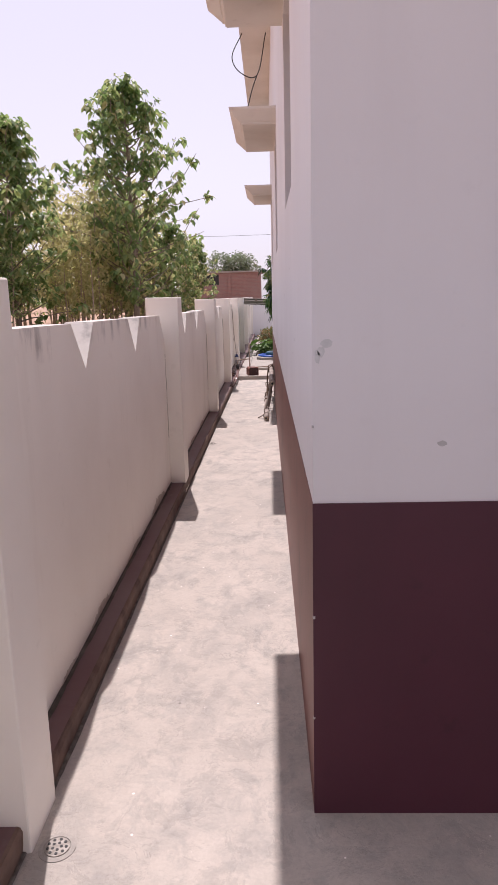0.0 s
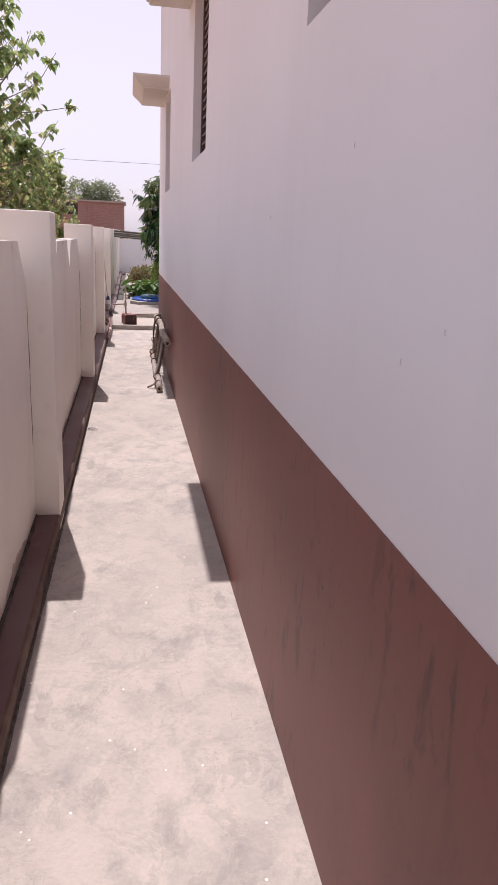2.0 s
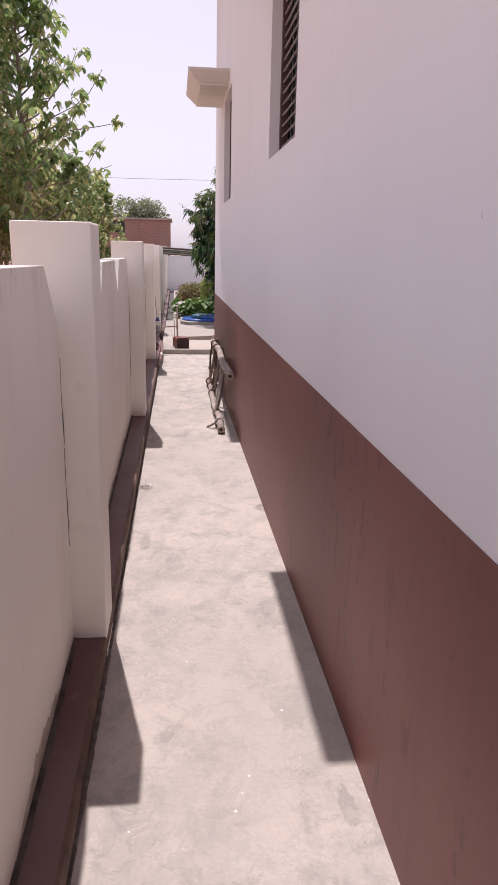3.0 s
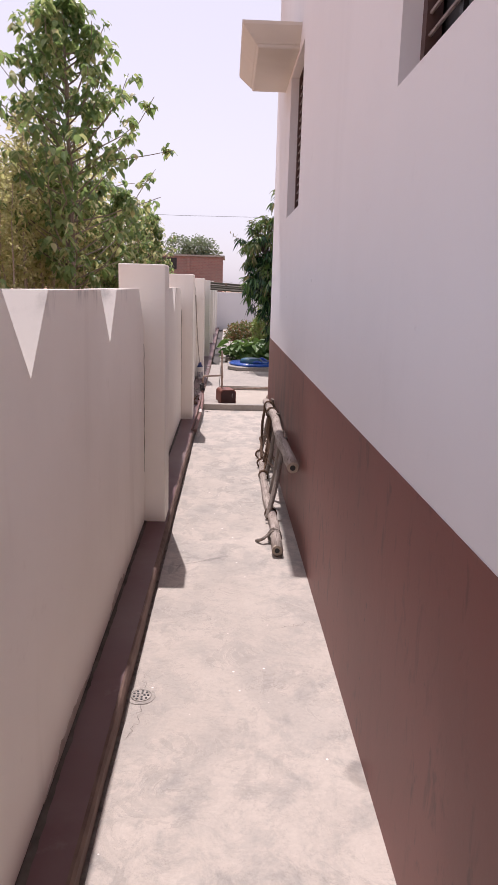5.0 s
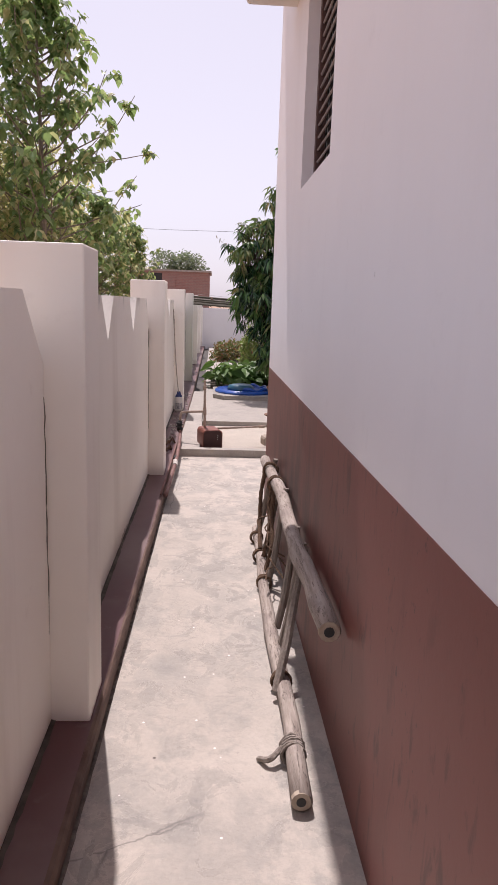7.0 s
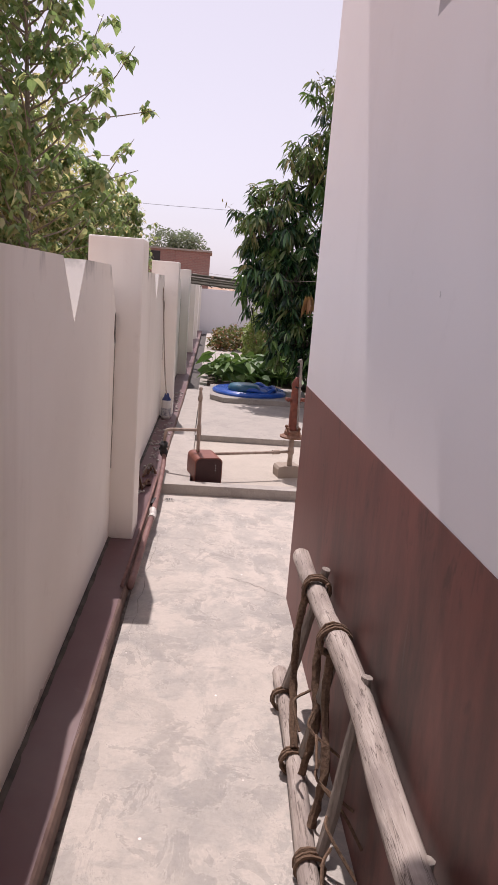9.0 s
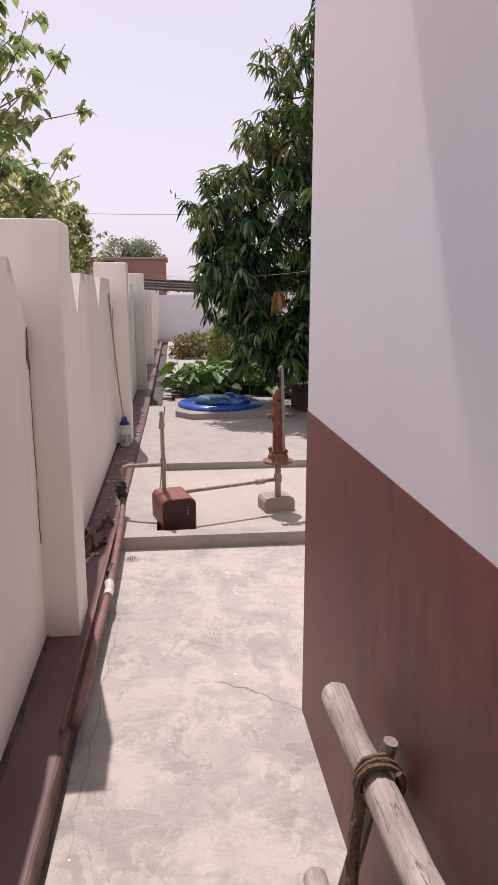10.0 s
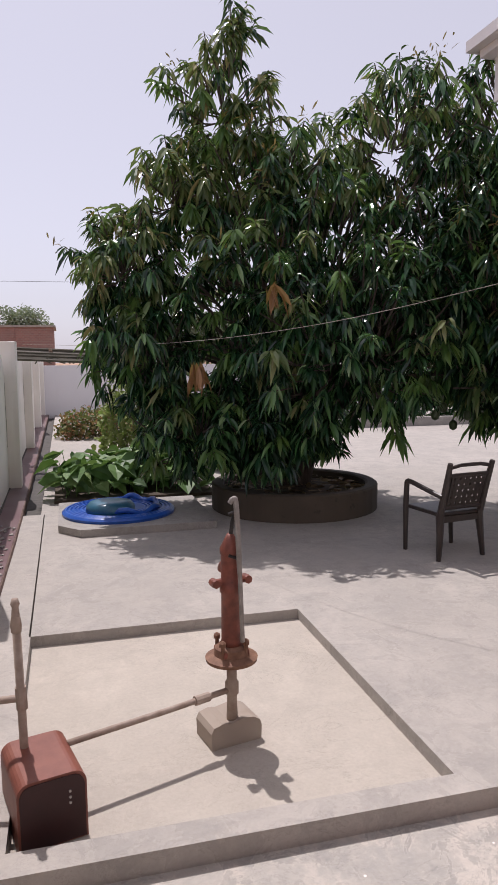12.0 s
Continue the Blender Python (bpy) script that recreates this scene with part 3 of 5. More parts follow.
part("joint", gap_dirt(), M_DIRT, bw, "dark crumbling joint at the floor")


def crack(x, y, z0, z1, seed, r=0.0022):
    rnd = random.Random(seed)
    pts, z = [], z0
    while z < z1:
        pts.append((x, y + rnd.uniform(-0.006, 0.006), z))
        z += rnd.uniform(0.02, 0.06)
    return tube(pts, [r * rnd.uniform(0.3, 1.5) for _ in pts], 5)


for i, a in enumerate(PILLARS[1:8]):
    rnd = random.Random(70 + i)
    part("crack", crack(WALL_X + 0.0005, a - 0.004, 0.35 + rnd.random() * 0.3, 1.1, 80 + i), M_DIRT, bw, "hairline crack beside the pillar")
    part("crack", crack(WALL_X + 0.0005, a + 0.23, 0.55, 0.8 + rnd.random() * 0.4, 90 + i), M_DIRT, bw, "hairline crack beside the pillar")
rnd = random.Random(44)
for a in (11.82, 15.04):
    pts = [(a - 0.004 - 0.035 * math.sin(t) * rnd.uniform(0.7, 1.2), 1.09 + 0.07 * math.cos(t) * rnd.uniform(0.85, 1.1)) for t in np.linspace(0, math.pi, 9)]
    part("hole", extrude_poly(pts, "x", WALL_X - 0.002, WALL_X + 0.002), M_DIRT, bw, "dark broken hole in the plaster")



def stain(y0, length, height, seed):
    """A thin ragged damp stain standing on the ledge."""
    rnd = random.Random(seed)
    n = 40
    top = [(y0 + length * k / n, LEDGE + height * math.sin(math.pi * (k + 0.3) / (n + 0.6)) * (0.75 + 0.4 * noise.noise(Vector((k * 0.35, seed, 0))) + rnd.uniform(-0.05, 0.05))) for k in range(n, -1, -1)]
    return extrude_poly([(y0, LEDGE - 0.01), (y0 + length, LEDGE - 0.01)] + top, "x", WALL_X - 0.01, WALL_X + 0.0012)


M_DAMP = simple("damp_stain", (0.44, 0.39, 0.335), (0.66, 0.605, 0.535), 16, 0.9, world_space=True, bump_s=0.3)
for i, (y, L, h) in enumerate(((2.3, 0.3, 0.05), (2.75, 0.45, 0.09), (3.5, 0.6, 0.07), (4.3, 0.7, 0.13), (5.9, 0.4, 0.05), (6.5, 0.7, 0.08), (7.5, 0.5, 0.1), (9.2, 0.6, 0.04), (10.2, 0.5, 0.05), (12.4, 0.6, 0.06))):
    part("stain", stain(y, L, h * 0.7, 300 + i), M_DAMP, bw, "grey damp stain on the paint")

# far wall
fw = part("wall_north", block(-0.9, 14, 27.7, 27.9, -0.2, 1.2), M_WHITE)
tagged(fw, "white painted end boundary wall", "boundary wall", kind="structure")

# ---- building ----
house = empty("building", kind="structure", label="white house side with maroon dado and window shades", category="building")
WINDOWS = ((3.05, 3.87, 1.95, 2.92), (6.14, 6.95, 1.905, 2.90), (9.36, 10.14, 1.87, 2.81))
SHADES = ((2.53, 4.15), (6.09, 7.34), (9.55, 10.66))
DEEP, ROOF = 0.24, 4.45


def band_z(y):
    return 0.953 - 0.0012 * (y - 1.8)


def wall_piece(y0, y1, z0a, z0b, z1):
    """A stretch of the alley face, 0.24 thick."""
    bm = bmesh.new()
    v = [bm.verts.new(p) for p in ((bx(y0), y0, z0a), (bx(y1), y1, z0b), (bx(y1), y1, z1), (bx(y0), y0, z1),
                                   (bx(y0) + DEEP, y0, z0a), (bx(y1) + DEEP, y1, z0b), (bx(y1) + DEEP, y1, z1), (bx(y0) + DEEP, y0, z1))]
    for f in ((0, 1, 2, 3), (7, 6, 5, 4), (0, 4, 5, 1), (3, 2, 6, 7), (0, 3, 7, 4), (1, 5, 6, 2)):
        bm.faces.new([v[k] for k in f])
    part("wall", bm, M_WHITE, house)


wall_piece(Y0, Y1, band_z(Y0), band_z(Y1), 1.80)
ys = [Y0] + [v for w in WINDOWS for v in w[:2]] + [Y1]
for a, b in zip(ys[::2], ys[1::2]):
    wall_piece(a, b, 1.80, 1.80, ROOF)
for a, b, sill, head in WINDOWS:
    wall_piece(a, b, 1.80, 1.80, sill)
    wall_piece(a, b, head - 0.03, head - 0.03, ROOF)


def dado():
    bm = bmesh.new()
    e = 0.0015
    lo = [(bx(Y0) - e, Y0 - e), (bx(Y1) - e, Y1 + e), (8.0, Y1 + e), (8.0, Y0 - e)]
    top = [band_z(Y0), band_z(Y1), band_z(Y1), band_z(Y0)]
    a = [bm.verts.new((x, y, -0.2)) for x, y in lo]
    b = [bm.verts.new((x, y, z)) for (x, y), z in zip(lo, top)]
    bm.faces.new(a[::-1])
    bm.faces.new(b)
    for k in range(4):
        bm.faces.new((a[k], a[(k + 1) % 4], b[(k + 1) % 4], b[k]))
    return bm


part("dado", dado(), M_MAROON, house, "dull maroon painted dado")
part("dado", block(bx(Y0) - 0.0015, 8.0, Y0 - 0.005, Y0 - 0.0015, 0.0, band_z(Y0)), M_SOUTH, house, "glossy purple maroon dado on the end wall, darkened for its shade")
part("wall", block(bx(Y0) + DEEP, 8.0, Y0, Y0 + 0.2, 0.95, ROOF), M_WHITE, house)
part("wall", block(bx(Y1) + DEEP, 8.0, Y1 - 0.2, Y1, 0.85, ROOF), M_WHITE, house)
part("wall", block(7.8, 8.0, Y0 + 0.2, Y1 - 0.2, 0.85, ROOF), M_WHITE, house)
part("roof", block(-0.30, 8.4, Y0 - 2.3, Y1 + 0.55, ROOF, ROOF + 0.14), M_CHAJJA, house, "cream plastered roof slab overhanging the walls")


def window(y0, y1, sill, head, n):
    w = empty("window_%d" % n, (0, 0, 0), kind="structure", label="barred window recessed in the white wall", category="window")
    xi = bx((y0 + y1) / 2) + 0.05
    part("pane", block(xi + 0.05, xi + 0.06, y0, y1, sill, head), M_DARK, w, "dark shutter behind the bars")
    part("window_frame", block(xi, xi + 0.04, y0, y0 + 0.04, sill, head), M_FRAME, w)
    part("window_frame", block(xi, xi + 0.04, y1 - 0.04, y1, sill, head), M_FRAME, w)
    part("window_frame", block(xi, xi + 0.04, y0 + 0.04, y1 - 0.04, sill, sill + 0.035), M_FRAME, w)
    part("window_frame", block(xi, xi + 0.04, y0 + 0.04, y1 - 0.04, head - 0.035, head), M_FRAME, w)
    k = sill + 0.06
    while k < head - 0.05:
        part("bar", tube([(xi + 0.012, y0 + 0.03, k), (xi + 0.012, y1 - 0.03, k)], 0.0055, 6), M_BAR, w, "painted steel window bar")
        k += 0.052
    for k in (0.33, 0.67):
        y = y0 + (y1 - y0) * k
        part("bar", block(xi + 0.018, xi + 0.03, y - 0.012, y + 0.012, sill, head), M_IRON, w, "dark upright window bar")
    return w


def chajja(y0, y1, z):
    """A window shade: a thin slab whose underside slopes in from its edges to a drip step."""
    xo, xi = -0.312, bx(y0) + 0.02
    bm = bmesh.new()
    levels = ((0.118, 0.0), (0.100, 0.004), (0.030, 0.078), (0.022, 0.084), (0.018, 0.094), (0.006, 0.098), (0.0, 0.106))
    rings = []
    for h, inset in levels:
        rings.append([bm.verts.new(p) for p in ((xi, y0 + inset, z + h), (xo + inset, y0 + inset, z + h), (xo + inset, y1 - inset * 0.35, z + h), (xi, y1 - inset * 0.35, z + h))])
    for u, v in zip(rings, rings[1:]):
        for k in range(4):
            bm.faces.new((u[k], u[(k + 1) % 4], v[(k + 1) % 4], v[k]))
    bm.faces.new(rings[0])
    bm.faces.new(rings[-1][::-1])
    return bm


M_BAR = simple("dull_painted_bar", (0.20, 0.17, 0.16), (0.30, 0.26, 0.25), 25, 0.6)
M_FRAME = simple("brown_window_frame", (0.07, 0.035, 0.03), (0.10, 0.05, 0.04), 20, 0.5)
for i, (a, b, sill, head) in enumerate(WINDOWS):
    window(a, b, sill, head, i + 1)
    part("window_shade", chajja(*SHADES[i], head), M_CHAJJA, house, "cream plastered window shade slab")

# added wall, unseen behind the start; it closes the yard and blocks sky
back = part("added_wall_south", block(-0.9, 9.0, -4.2, -4.0, -0.2, 2.4), M_CEMENT)
tagged(back, "plain grey cement wall added out of view to close the yard", "wall", kind="structure")

# ---- trees ----
def limb_path(rng, start, direction, length, n=5, wander=0.18, rise=0.1):
    pts = [np.array(start, float)]
    d = np.array(direction, float)
    d /= np.linalg.norm(d)
    for _ in range(n):
        d = d + rng.normal(size=3) * wander + np.array((0, 0, rise))
        d /= np.linalg.norm(d)
        pts.append(pts[-1] + d * length / n)
    return pts


def teak(name, height, reach, limbs, rng, material, per, leaf, bare=0.2, label=""):
    """A straight trunk with short side limbs that carry clumps of large drooping leaves."""
    tree = empty(name, label=label, category="tree")
    sway = rng.normal(size=2) * 0.12
    zs = np.linspace(0, height, 9)
    trunk = [(sway[0] * math.sin(z * 0.6), sway[1] * math.sin(z * 0.5), z) for z in zs]
    r0 = 0.014 * height
    part("trunk", tube(trunk, [r0 * (1 - 0.85 * k / 8) for k in range(9)], 8), M_BARK, tree, smooth=True)
    bm = bmesh.new()
    base, along = [], []
    for i in range(limbs):
        f = bare + (1 - bare) * (i + rng.random()) / limbs
        z = f * height
        ang = i * 2.4 + rng.normal() * 0.4
        u = (f - bare) / (1 - bare)
        spread = reach * max(0.16, math.sin(math.pi * min(1.0, 0.28 + 0.70 * u)) ** 0.8 if u > 0.3 else 1.08 - 0.3 * u) * rng.uniform(0.55, 1.12)
        p = limb_path(rng, (sway[0] * math.sin(z * 0.6), sway[1] * math.sin(z * 0.5), z), (math.cos(ang), math.sin(ang), 0.45), spread, 5, 0.16, 0.06)
        tube([tuple(q) for q in p], [0.028 * (1 - 0.14 * k) for k in range(6)], 5, bm)
        for q in range(per):
            s = rng.uniform(0.25, 1.0) if q else 0.99
            k = min(int(s * 5), 4)
            c = p[k] + (p[k + 1] - p[k]) * (s * 5 - k) + rng.normal(size=3) * 0.12
            for _ in range(rng.integers(4, 8)):
                a = rng.uniform(0, 2 * math.pi)
                base.append(c + rng.normal(size=3) * 0.05)
                along.append((math.cos(a), math.sin(a), rng.uniform(-0.5, 0.35)))
    part("limb", bm, M_BARK, tree)
    n = len(base)
    size = leaf * rng.uniform(0.7, 1.2, n)
    leaves("crown", np.array(base), np.array(along), size, size * 0.72, 0.75, material, tree, 0.3, rng)
    return tree


M_STEM = simple("pale_grove_bark", (0.30, 0.235, 0.18), (0.48, 0.39, 0.31), 18, 0.95, bump_s=0.6, stretch=(3, 3, 0.6))


def grove_tree(name, height, rng, material, label):
    """A thin-stemmed sapling clump of the dry grove."""
    tree = empty(name, label=label, category="tree")
    base, along = [], []
    for s in range(5):
        x, y = rng.normal(size=2) * 0.55
        p = limb_path(rng, (x, y, 0), (rng.normal() * 0.06, rng.normal() * 0.06, 1), height * rng.uniform(0.75, 1.0), 7, 0.05, 0.05)
        part("stem", tube([tuple(q) for q in p], [0.05 * (1 - 0.12 * k) for k in range(8)], 6), M_STEM, tree)
        for _ in range(120):
            f = rng.uniform(0.22, 1.0)
            k = min(int(f * 7), 6)
            c = p[k] + (p[k + 1] - p[k]) * (f * 7 - k) + rng.normal(size=3) * np.array((0.42, 0.42, 0.2))
            for _ in range(4):
                a = rng.uniform(0, 2 * math.pi)
                base.append(c + rng.normal(size=3) * 0.06)
                along.append((math.cos(a), math.sin(a), rng.uniform(-0.7, 0.4)))
    n = len(base)
    size = 0.19 * rng.uniform(0.6, 1.2, n)
    leaves("crown", np.array(base), np.array(along), size, size * 0.5, 0.4, material, tree, 0.3, rng)
    return tree


rng = np.random.default_rng(11)
FIELD = 0.25
big = teak("teak_tree", 8.6, 3.5, 100, rng, M_TEAK, 7, 0.235, 0.10, "tall young teak tree with large drooping green leaves")
big.matrix_basis = pose(-5.1, 26.8, FIELD)
t2 = teak("teak_tree", 6.9, 2.7, 76, rng, M_TEAK, 8, 0.225, 0.08, "leafy teak tree at the edge of the dry grove")
t2.matrix_basis = pose(-8.6, 24.0, FIELD)
for x, y, r, k in ((-10.8, 20.5, 70, 0.92), (-6.2, 31.0, 140, 0.6), (-5.4, 33.5, 200, 0.6), (-12.5, 27, 250, 0.95), (-4.3, 31.5, 310, 0.62), (-3.6, 34.5, 35, 0.55)):
    copy_thing(t2, pose(x, y, FIELD, 0, 0, r) @ Matrix.Scale(k, 4))
g1 = grove_tree("grove_tree", 6.2, rng, M_DRY, "thin-stemmed dry grove tree with yellowing leaves")
g1.matrix_basis = pose(-7.0, 27.5, FIELD)
g2 = grove_tree("grove_tree", 5.8, rng, M_TEAK, "thin-stemmed grove tree with green leaves")
g2.matrix_basis = pose(-6.0, 29.0, FIELD)
GROVE = ((-8.2, 28.5, 40), (-9.6, 27.0, 100), (-10.8, 25.4, 160), (-7.6, 31, 220), (-9.4, 31.5, 280), (-11.5, 30, 340), (-6.6, 34, 30), (-13.6, 31.5, 60), (-12.4, 34.5, 130), (-5.8, 30.4, 200), (-8.8, 36, 20), (-15.5, 36, 310), (-10.5, 38.5, 250), (-13.2, 23.0, 75), (-6.2, 38, 15), (-12, 42, 95), (-7.0, 25.0, 33), (-8.4, 23.0, 77), (-5.9, 27.6, 121), (-9.8, 22.2, 190), (-11.6, 22.0, 230), (-4.6, 33.0, 265), (-4.0, 36.5, 155))
for i, (x, y, r) in enumerate(GROVE):
    copy_thing((g1, g1, g2)[i % 3], pose(x, y, FIELD, 0, 0, r) @ Matrix.Scale((0.85 + 0.3 * ((i * 7) % 5) / 5) * (0.68 if i > 15 else 1.0), 4))


def dome_tree(name, height, radius, n, rng, material, label, leaf=0.5):
    tree = empty(name, label=label, category="tree")
    part("trunk", tube([(0, 0, -0.4), (0.1, 0, height * 0.3), (0.0, 0.1, height * 0.6)], [0.22, 0.17, 0.1], 8), M_BARK, tree)
    c = rng.normal(size=(9, 3)) * np.array((radius * 0.42, radius * 0.42, height * 0.13)) + np.array((0, 0, height * 0.62))
    k = rng.integers(0, 9, n)
    d = rng.normal(size=(n, 3))
    d /= np.linalg.norm(d, axis=1, keepdims=True)
    base = c[k] + d * np.array((radius * 0.5, radius * 0.5, height * 0.26)) * rng.uniform(0.6, 1.0, (n, 1))
    base[:, 2] = np.maximum(base[:, 2], height * 0.12)
    size = leaf * rng.uniform(0.6, 1.3, n)
    leaves("crown", base, d + rng.normal(size=(n, 3)) * 0.6, size, size * 0.6, 0.3, material, tree, 0.3, rng)
    return tree


far = dome_tree("far_tree", 7.4, 2.9, 7500, rng, M_FAR, "rounded tree beyond the brick building, haze painted into its leaves", 0.28)
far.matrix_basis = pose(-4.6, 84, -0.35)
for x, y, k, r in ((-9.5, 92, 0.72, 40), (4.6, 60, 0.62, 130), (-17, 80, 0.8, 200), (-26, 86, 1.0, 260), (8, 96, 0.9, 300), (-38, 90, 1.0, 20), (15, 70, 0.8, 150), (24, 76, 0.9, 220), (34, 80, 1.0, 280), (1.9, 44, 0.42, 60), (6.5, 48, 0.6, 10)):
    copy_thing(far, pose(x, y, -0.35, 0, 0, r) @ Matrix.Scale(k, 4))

# brick building far beyond the wall
bb = empty("brick_building", (-3.4, 60, -0.35), label="low red brick building with a flat roof", category="building")
part("wall", block(-2.7, 2.6, 0, 6, 0, 3.9), M_BRICK, bb)
part("roof", block(-2.85, 2.75, -0.15, 6.1, 3.9, 4.02), M_CEMENT, bb)
part("window", block(-2.2, -0.9, -0.03, 0.2, 2.9, 3.75), M_DARK, bb, "dark unglazed opening")
part("pillar", block(-0.15, 0.1, -0.06, 0.1, 0, 3.9), M_BRICK, bb)

# ---- mango tree in its round planter ----
TREE = Vector((1.60, 16.78, COURT_Z))
planter = empty("round_planter", TREE, label="low round cement planter stained dark with moss", category="planter")
ring = [(0.70, 0.0), (0.70, 0.20), (0.685, 0.212), (0.62, 0.212), (0.60, 0.20), (0.60, 0.12)]
part("rim", lathe(ring, 40), M_RING, planter, smooth=False)
part("soil", lathe([(0.595, 0.1), (0.595, 0.135), (0.3, 0.16), (0.02, 0.17)], 32), simple("planter_soil", (0.06, 0.045, 0.03), (0.12, 0.09, 0.06), 25, 0.95), planter, "dry soil with fallen leaves")


def mango():
    rng = np.random.default_rng(5)
    tree = empty("mango_tree", TREE + Vector((0, 0, 0.16)), label="dense dark green mango tree with drooping leaves and fruit", category="tree")
    # the lobe at x 2.9 is out of view, added to shade the court
    lobes = (((0.0, 0.15, 1.65), (1.3, 1.3, 1.05), 470), ((-0.55, 0.1, 3.12), (0.56, 0.5, 0.64), 66), ((-0.45, 0.1, 3.72), (0.20, 0.2, 0.22), 7), ((-0.15, 0.1, 2.55), (0.82, 0.85, 0.60), 110), ((-0.95, 0.1, 2.42), (0.46, 0.6, 0.50), 62),
             ((-1.36, 0.1, 1.84), (0.50, 0.7, 0.50), 110), ((-1.22, 0.1, 1.20), (0.54, 0.7, 0.48), 110), ((2.9, -0.5, 2.0), (1.0, 1.1, 1.25), 420), ((1.35, -0.9, 1.5), (0.78, 0.6, 0.92), 240), ((2.05, -1.1, 1.35), (0.85, 0.6, 0.9), 330), ((-0.85, -0.1, 0.58), (0.66, 0.6, 0.48), 130), ((0.82, -0.1, 2.88), (0.58, 0.8, 0.68), 96),
             ((1.65, -0.4, 3.0), (0.62, 0.7, 0.68), 100), ((1.95, -0.6, 1.75), (1.15, 1.1, 1.15), 500), ((0.3, -0.75, 1.25), (1.1, 0.65, 0.78), 240), ((1.75, -0.85, 0.95), (0.85, 0.7, 0.56), 300), ((0.1, 0.55, 0.78), (0.85, 0.6, 0.45), 130), ((-0.28, -0.35, 0.52), (0.62, 0.5, 0.36), 150), ((1.2, -0.3, 1.9), (0.9, 0.8, 0.9), 150), ((2.3, -1.0, 2.5), (0.9, 0.8, 0.8), 110))
    fork = Vector((0.05, 0.0, 0.5))
    part("trunk", tube(bezier([(0.0, 0, -0.05), (0.03, 0.0, 0.2), fork, (0.0, 0.05, 1.2), (-0.15, 0.05, 2.0), (-0.4, 0.06, 3.1)], 5), [0.10 - 0.0033 * k for k in range(26)], 10), M_DARKBARK, tree, smooth=True)
    part("trunk", tube(bezier([(0.06, -0.02, -0.05), (0.12, -0.02, 0.2), (0.24, -0.05, 0.5), (0.45, -0.12, 1.0), (0.9, -0.2, 1.8)], 5), [0.072 - 0.0026 * k for k in range(21)], 9), M_DARKBARK, tree, "second stem leaning outwards", True)
    tips = []
    for c, r, n in lobes:
        c, r = np.array(c), np.array(r)
        for j in range(3 if n > 20 else 0):
            off = rng.normal(size=3) * r * 0.2 - c * 0.18 * np.array((1, 1, 0))
            p = bezier([fork + Vector((0, 0, 0.12 * j - 0.1)), (fork + Vector(c + off)) / 2 + Vector((0, 0, 0.15)), Vector(c + off)], 5)
            part("limb", tube(p, [0.030 - 0.0025 * k for k in range(11)], 6), M_DARKBARK, tree)
        d = rng.normal(size=(n, 3))
        d /= np.linalg.norm(d, axis=1, keepdims=True)
        rad = rng.uniform(0.12, 1.0, (n, 1)) ** 0.4 * rng.uniform(0.9, 1.1, (n, 1))
        tips.append(np.concatenate((c + d * r * rad, d), 1))
    tips = np.concatenate(tips)
    low = np.interp(tips[:, 0], (0.05, 0.45, 0.85, 1.15, 1.35), (0.16, 0.36, 0.82, 0.76, 0.48)) + 0.08 * np.sin(tips[:, 0] * 9)
    tips = tips[tips[:, 2] > low]
    # every twig ends in a whorl of hanging leaves; old and young differ in colour, olive paints in sunlight
    bm = bmesh.new()
    tones = {"old": [], "olive": [], "young": []}
    for row in tips:
        c, d = row[:3], row[3:]
        q = c - d * 0.26 - np.array((0, 0, 0.12))
        tube([tuple(q), tuple((q + c) / 2 + rng.normal(size=3) * 0.02), tuple(c)], [0.008, 0.006, 0.004], 4, bm, caps=False)
        # high whorls towards the sun turn lighter olive: sunlight put into leaf colour
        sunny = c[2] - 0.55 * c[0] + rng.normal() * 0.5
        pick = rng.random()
        tone = "olive" if (sunny > 2.6 and pick < 0.75) or pick < 0.06 else "young" if pick > 0.88 else "old"
        tilt = rng.uniform(-1.1, -0.05)
        turn = rng.uniform(0, 6.28)
        count = rng.integers(12, 18)
        size = rng.uniform(0.8, 1.15)
        for k in range(count):
            a = turn + k * 2.4
            f = k / count
            along = np.array((math.cos(a), math.sin(a), tilt + 0.9 * (f - 0.5))) + d * 0.35 + rng.normal(size=3) * 0.14
            tones[tone].append(np.concatenate((c - d * 0.10 * (1 - f) + rng.normal(size=3) * 0.008, along, (size * rng.uniform(0.085, 0.155),))))
    tagged(part("twig", bm, M_DARKBARK, tree), kind="stuff")
    for tone, mat, note in (("old", M_MANGO, ""), ("olive", M_OLIVE, "olive-green leaf whorls with sunlight painted into their colour"), ("young", M_YOUNG, "fresh bright green leaf whorls")):
        rows = np.array(tones[tone])
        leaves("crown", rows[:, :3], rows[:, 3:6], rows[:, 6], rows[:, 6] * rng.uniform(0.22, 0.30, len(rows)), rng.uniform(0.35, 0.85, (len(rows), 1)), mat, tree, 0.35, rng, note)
    # bare flower stalks standing out of the crown
    for k in range(60):
        row = tips[rng.integers(0, len(tips))]
        if row[5] < 0.1:
            continue
        p = limb_path(rng, row[:3], row[3:] + np.array((0, 0, 0.6)), rng.uniform(0.2, 0.42), 4, 0.12, 0.05)
        part("stalk", tube([tuple(q) for q in p], [0.003, 0.0025, 0.002, 0.0015, 0.001], 4), M_DARKBARK, tree, "thin bare flower stalk")
    # dry brownish flower heads in the upper crown
    pick = tips[(tips[:, 2] > 1.7) & (tips[:, 5] > -0.2)]
    pick = pick[rng.permutation(len(pick))[:110]]
